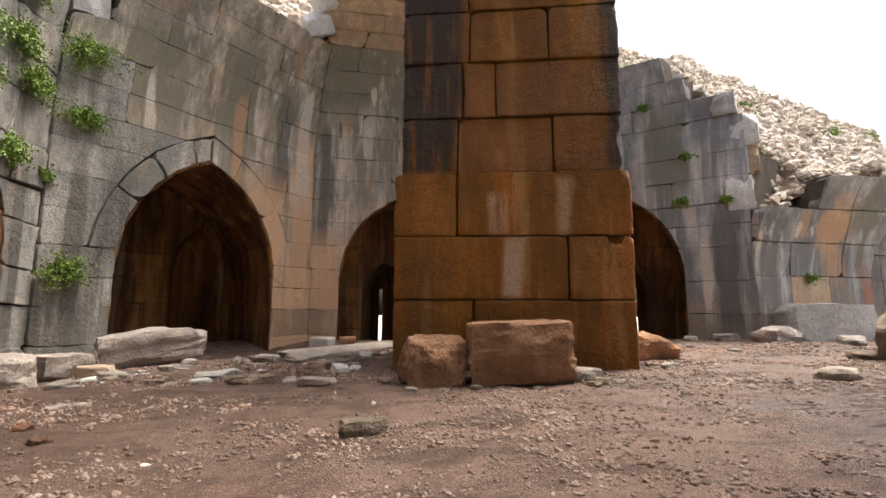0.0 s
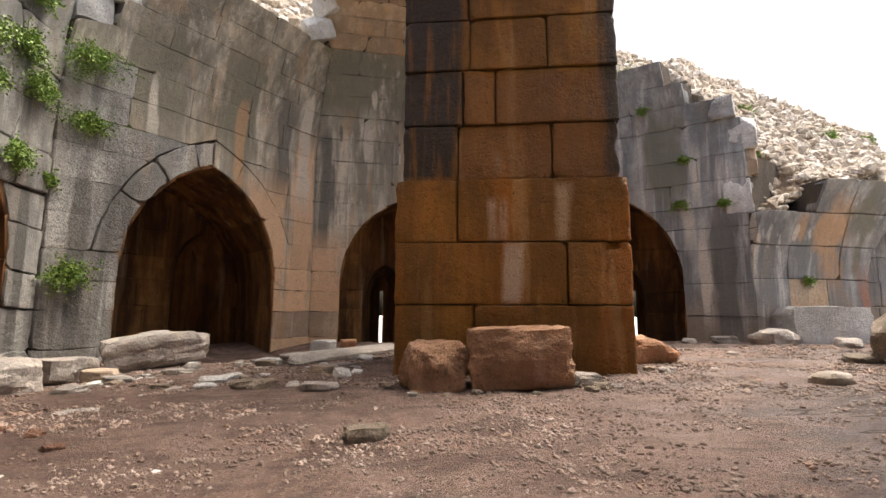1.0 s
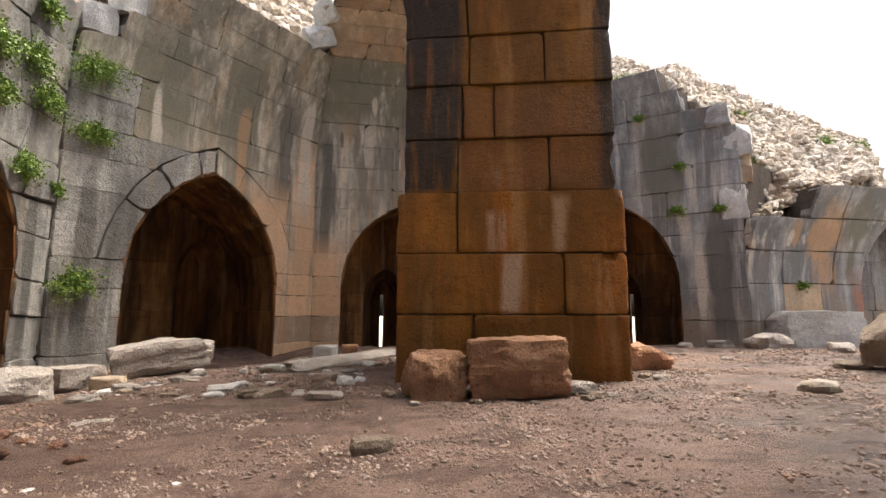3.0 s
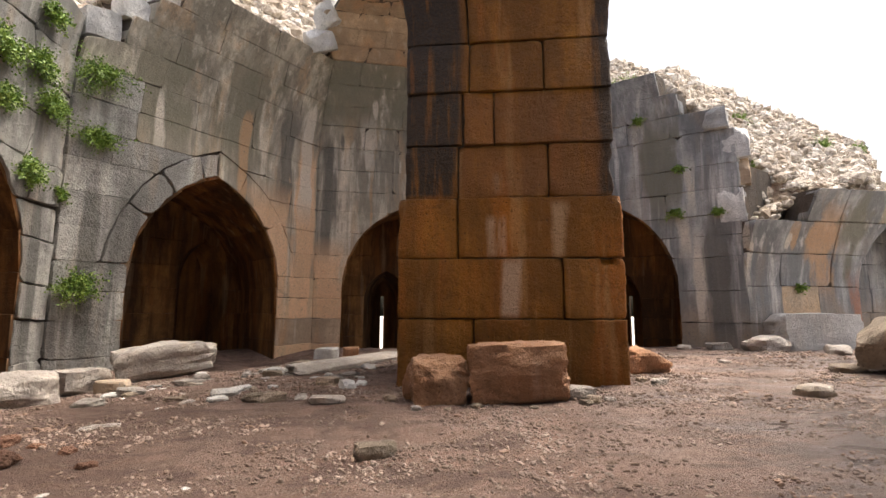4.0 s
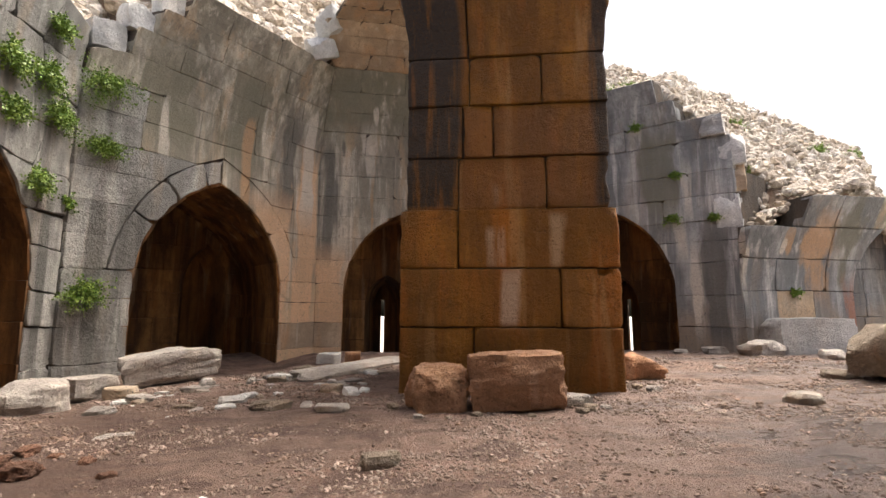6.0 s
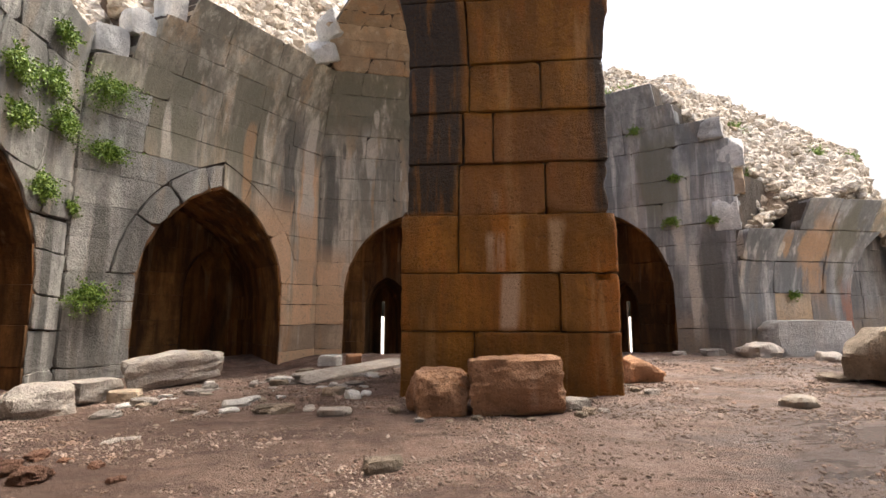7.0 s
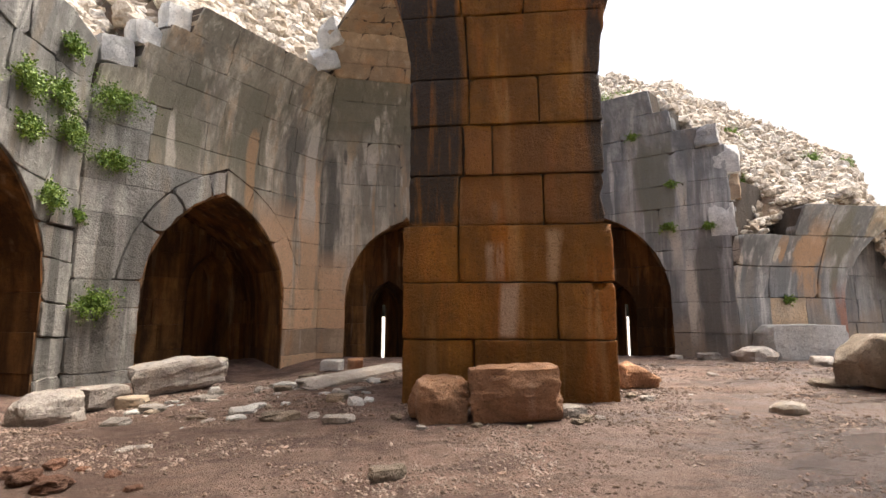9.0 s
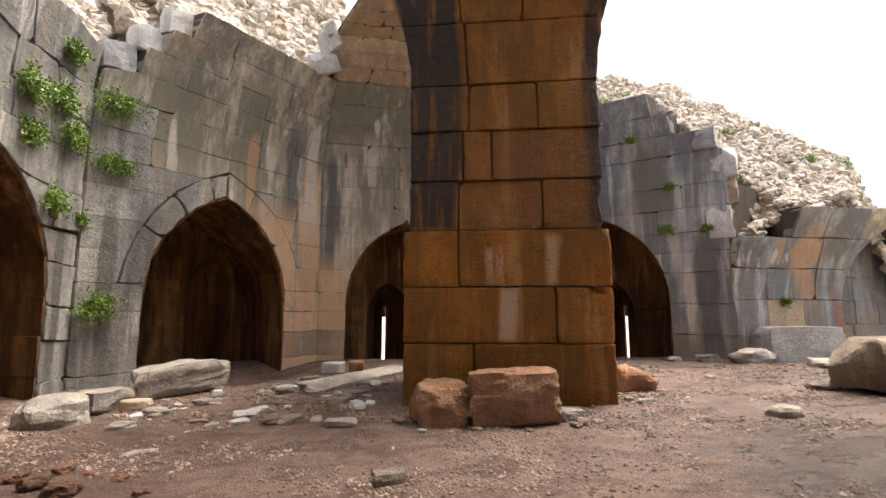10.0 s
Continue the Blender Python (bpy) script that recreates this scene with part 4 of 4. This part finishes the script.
def grit():
    rng = random.Random(9)
    spots = []
    while len(spots) < 26000:
        y = 0.5 + 6.5 * rng.random() ** 1.5
        x = rng.uniform(-1, 1) * (y + 1.2) * 1.05
        if not -4.6 < x < 5.5:
            continue
        if noise.noise((x * 1.3, y * 1.7, 4)) + 0.5 * noise.noise((x * 4, y * 5, 6)) + rng.uniform(-0.25, 0.25) < 0.02:
            continue
        a = rng.choice((0.008, 0.011, 0.014, 0.018, 0.024, 0.036 if rng.random() < 0.3 else 0.012)) * (0.55 + 0.2 * y)
        spots.append((x, y, gz(x, y) + 0.016 * noise.noise((x * 3, y * 3, 0)) + 0.014 * noise.noise((x * 8, y * 8, 7)) + a * 0.08, a))
    scatter("grit", spots, GRIT, "scattered grit and stone chips on trodden earth", "gravel", 3, 0.55, True)


grit()


def behind(f, x, y):
    return -(Vector((x, y)) - f.p).dot(f.n)


def heap(name, xs, ys, height, ok, count, seed, label, sizes, bare=None):
    """A slope of loose rubble: an earthen body and the stones on it."""
    rng = random.Random(seed)
    nx, ny = int((xs[1] - xs[0]) / 0.2), int((ys[1] - ys[0]) / 0.2)
    vs, fs, ids = [], [], {}
    for j in range(ny + 1):
        for i in range(nx + 1):
            x, y = xs[0] + (xs[1] - xs[0]) * i / nx, ys[0] + (ys[1] - ys[0]) * j / ny
            if ok(x, y):
                ids[i, j] = len(vs)
                vs.append((x, y, height(x, y) - 0.06))
    for (i, j), a in ids.items():
        q = [ids.get(k) for k in ((i, j), (i + 1, j), (i + 1, j + 1), (i, j + 1))]
        if None not in q:
            fs.append(q)
    body = tagged(new(name, mesh_of(name, vs, fs, SOIL, True)), label, "rubble", kind="stuff")
    spots = []
    while len(spots) < count:
        x, y = rng.uniform(*xs), rng.uniform(*ys)
        if ok(x, y) and not (bare and bare(x, y) and rng.random() < 0.88):
            spots.append((x, y, height(x, y) + rng.uniform(-0.06, 0.05), rng.choice(sizes) * rng.uniform(0.7, 1.3)))
    st = scatter("rubble_stone", spots, RUBBLE, "", "", seed, 0.62, True)
    st.parent = body


def ridge_east(x):
    return 7.05 if x < 5.0 else 7.05 - (x - 5.0) * 0.65 - max(0, x - 8.0) * 0.15 - max(0, x - 8.9) * 1.6


def along(f, x, y):
    return (Vector((x, y)) - f.p).dot(f.u)


def high_east(x, y):
    d, db, s = behind(JAMB, x, y), behind(FACET_B, x, y), along(FACET_B, x, y)
    n = 0.22 * noise.noise((x * 0.9, y * 0.9, 2)) + 0.1 * noise.noise((x * 2.5, y * 2.5, 5))
    rim = 5.0 if s < 3.1 else max(2.2, 5.0 - (s - 3.1) * 1.25 - max(0, s - 4.1) * 5)
    return min(max((2.32 if x < 6.05 else 2.68) + 1.35 * max(0, d - 0.1), rim + 0.6 * db), ridge_east(x) + 0.3 * n) + n * 0.6 - 2.5 * max(0, x - 0.88 * y - 0.5)


heap("rubble_mound", (1.2, 10.8), (7.4, 12.6), high_east, lambda x, y: behind(JAMB, x, y) > (-0.1 if x < 6.05 else -0.15) and behind(FACET_B, x, y) > 0.3, 22000, 5,
     "sunlit slope of loose pale rubble above the broken wall", (0.06, 0.08, 0.1, 0.13, 0.18, 0.26), bare=lambda x, y: x < 6.6 and high_east(x, y) < 3.3)


def high_west(x, y):
    d1, d0, s = behind(FACET_1, x, y), behind(FACET_0, x, y), along(FACET_1, x, y)
    rim = 4.6 if s < 0.45 else 5.2 if s < 1.0 else 5.75
    d = max(d1 + 0.1, d0 - 0.1) if s < 0.6 else d1 + 0.1 + max(0.0, behind(FACET_A, x, y))
    n = 0.25 * noise.noise((x * 0.9, y * 0.9, 2)) + 0.1 * noise.noise((x * 2.5, y * 2.5, 5))
    return min(rim + 0.95 * max(0.0, d), 1.5 + 0.70 * y) + n * 0.6


heap("rubble_mound", (-9.0, -1.0), (3.0, 12.5), high_west, lambda x, y: (behind(FACET_1, x, y) > (-0.12 if along(FACET_1, x, y) > 0.9 else 0.2) if along(FACET_1, x, y) > -0.1 else behind(FACET_0, x, y) > 0.15)
     and behind(FACET_A, x, y) < 3.0 and along(FACET_1, x, y) < 5.5 + 0.41 * behind(FACET_1, x, y), 16000, 6,
     "slope of loose pale rubble on top of the broken vault", (0.07, 0.1, 0.13, 0.17, 0.26, 0.4))


# ---------- weeds ----------
def weed(place_, size, seed, label, fall=0.5, n=70):
    """A tuft: thin stems from one root, small leaves along them."""
    rng = random.Random(seed)
    vs, fs, sv, sf = [], [], [], []
    x0, y0, z0 = place_[0]
    nx, ny = place_[1]
    for _ in range(2 * n):
        a, o, h = rng.gauss(0, 0.42), rng.uniform(0.1, 0.5), rng.gauss(0.0, 0.28) - fall * 0.3
        tip = Vector((nx * o - ny * a, ny * o + nx * a, h)) * size
        b = len(sv)
        for f in (0.0, 0.5, 1.0):
            c = Vector((x0, y0, z0)) + tip * f + Vector((0, 0, -0.35 * size * f * f * fall))
            w = 0.004 * (1.1 - f)
            sv += [tuple(c + Vector((w, 0, 0))), tuple(c + Vector((-w, w, 0))), tuple(c + Vector((-w, -w, w)))]
        for r in (0, 3):
            sf += [(b + r + i, b + r + (i + 1) % 3, b + r + 3 + (i + 1) % 3, b + r + 3 + i) for i in range(3)]
        for k in range(17):
            f = rng.uniform(0.25, 1.0)
            c = Vector((x0, y0, z0)) + tip * f + Vector((0, 0, -0.35 * size * f * f * fall)) + Vector([rng.gauss(0, 0.05) * size for _ in range(3)])
            l = rng.uniform(0.016, 0.036)
            d = Vector((rng.gauss(0, 1), rng.gauss(0, 1), rng.gauss(0.3, 1))).normalized() * l
            s = d.cross(Vector((rng.gauss(0, 1), rng.gauss(0, 1), rng.gauss(0, 1)))).normalized() * l * 0.5
            b = len(vs)
            vs += [tuple(c), tuple(c + d * 0.5 + s), tuple(c + d), tuple(c + d * 0.5 - s)]
            fs.append((b, b + 1, b + 2, b + 3))
    top = tagged(new("weed_tuft"), label, "plant", "weeds on the walls")
    part("stem", mesh_of("stem", sv, sf, LEAF), top)["kind"] = "stuff"
    part("leaf", mesh_of("leaf", vs, fs, LEAF), top)["kind"] = "stuff"


def on(f, s, z):
    x, y, z = f.at(s, z, 0.0)
    return ((x, y, z), (f.n.x, f.n.y))


WEEDS = ((FACET_0, 3.59, 4.40, 0.30),
         (FACET_0, 2.92, 3.64, 0.42),
         (FACET_0, 3.54, 3.76, 0.40),
         (FACET_1, 0.25, 4.10, 0.55),
         (FACET_0, 3.81, 3.34, 0.42),
         (FACET_1, 0.35, 3.19, 0.38),
         (FACET_0, 3.55, 2.44, 0.34),
         (FACET_0, 3.06, 3.12, 0.30),
         (FACET_1, 0.27, 1.14, 0.42),
         (FACET_0, 4.20, 2.29, 0.20),
         (FACET_B, 3.32, 3.40, 0.16),
         (FACET_B, 3.22, 2.59, 0.20),
         (FACET_B, 2.72, 4.41, 0.16),
         (FACET_B, 3.91, 2.55, 0.16),
         (JAMB, 1.00, 1.20, 0.14))
for k, (f, s, z, a) in enumerate(WEEDS):
    weed(on(f, s, z), a * 0.95, 200 + k, "fresh green weed rooted in a wall joint", n=60 if a > 0.2 else 22)
for k, (x, y, a) in enumerate(((3.7, 10.0, 0.4), (4.3, 10.2, 0.3), (6.4, 9.6, 0.3), (5.9, 8.7, 0.25), (7.9, 9.3, 0.25), (8.3, 8.9, 0.2))):
    weed(((x, y, high_east(x, y)), (-0.2, -0.9)), a, 260 + k, "dry green weed growing on the rubble slope", fall=-0.6, n=30)
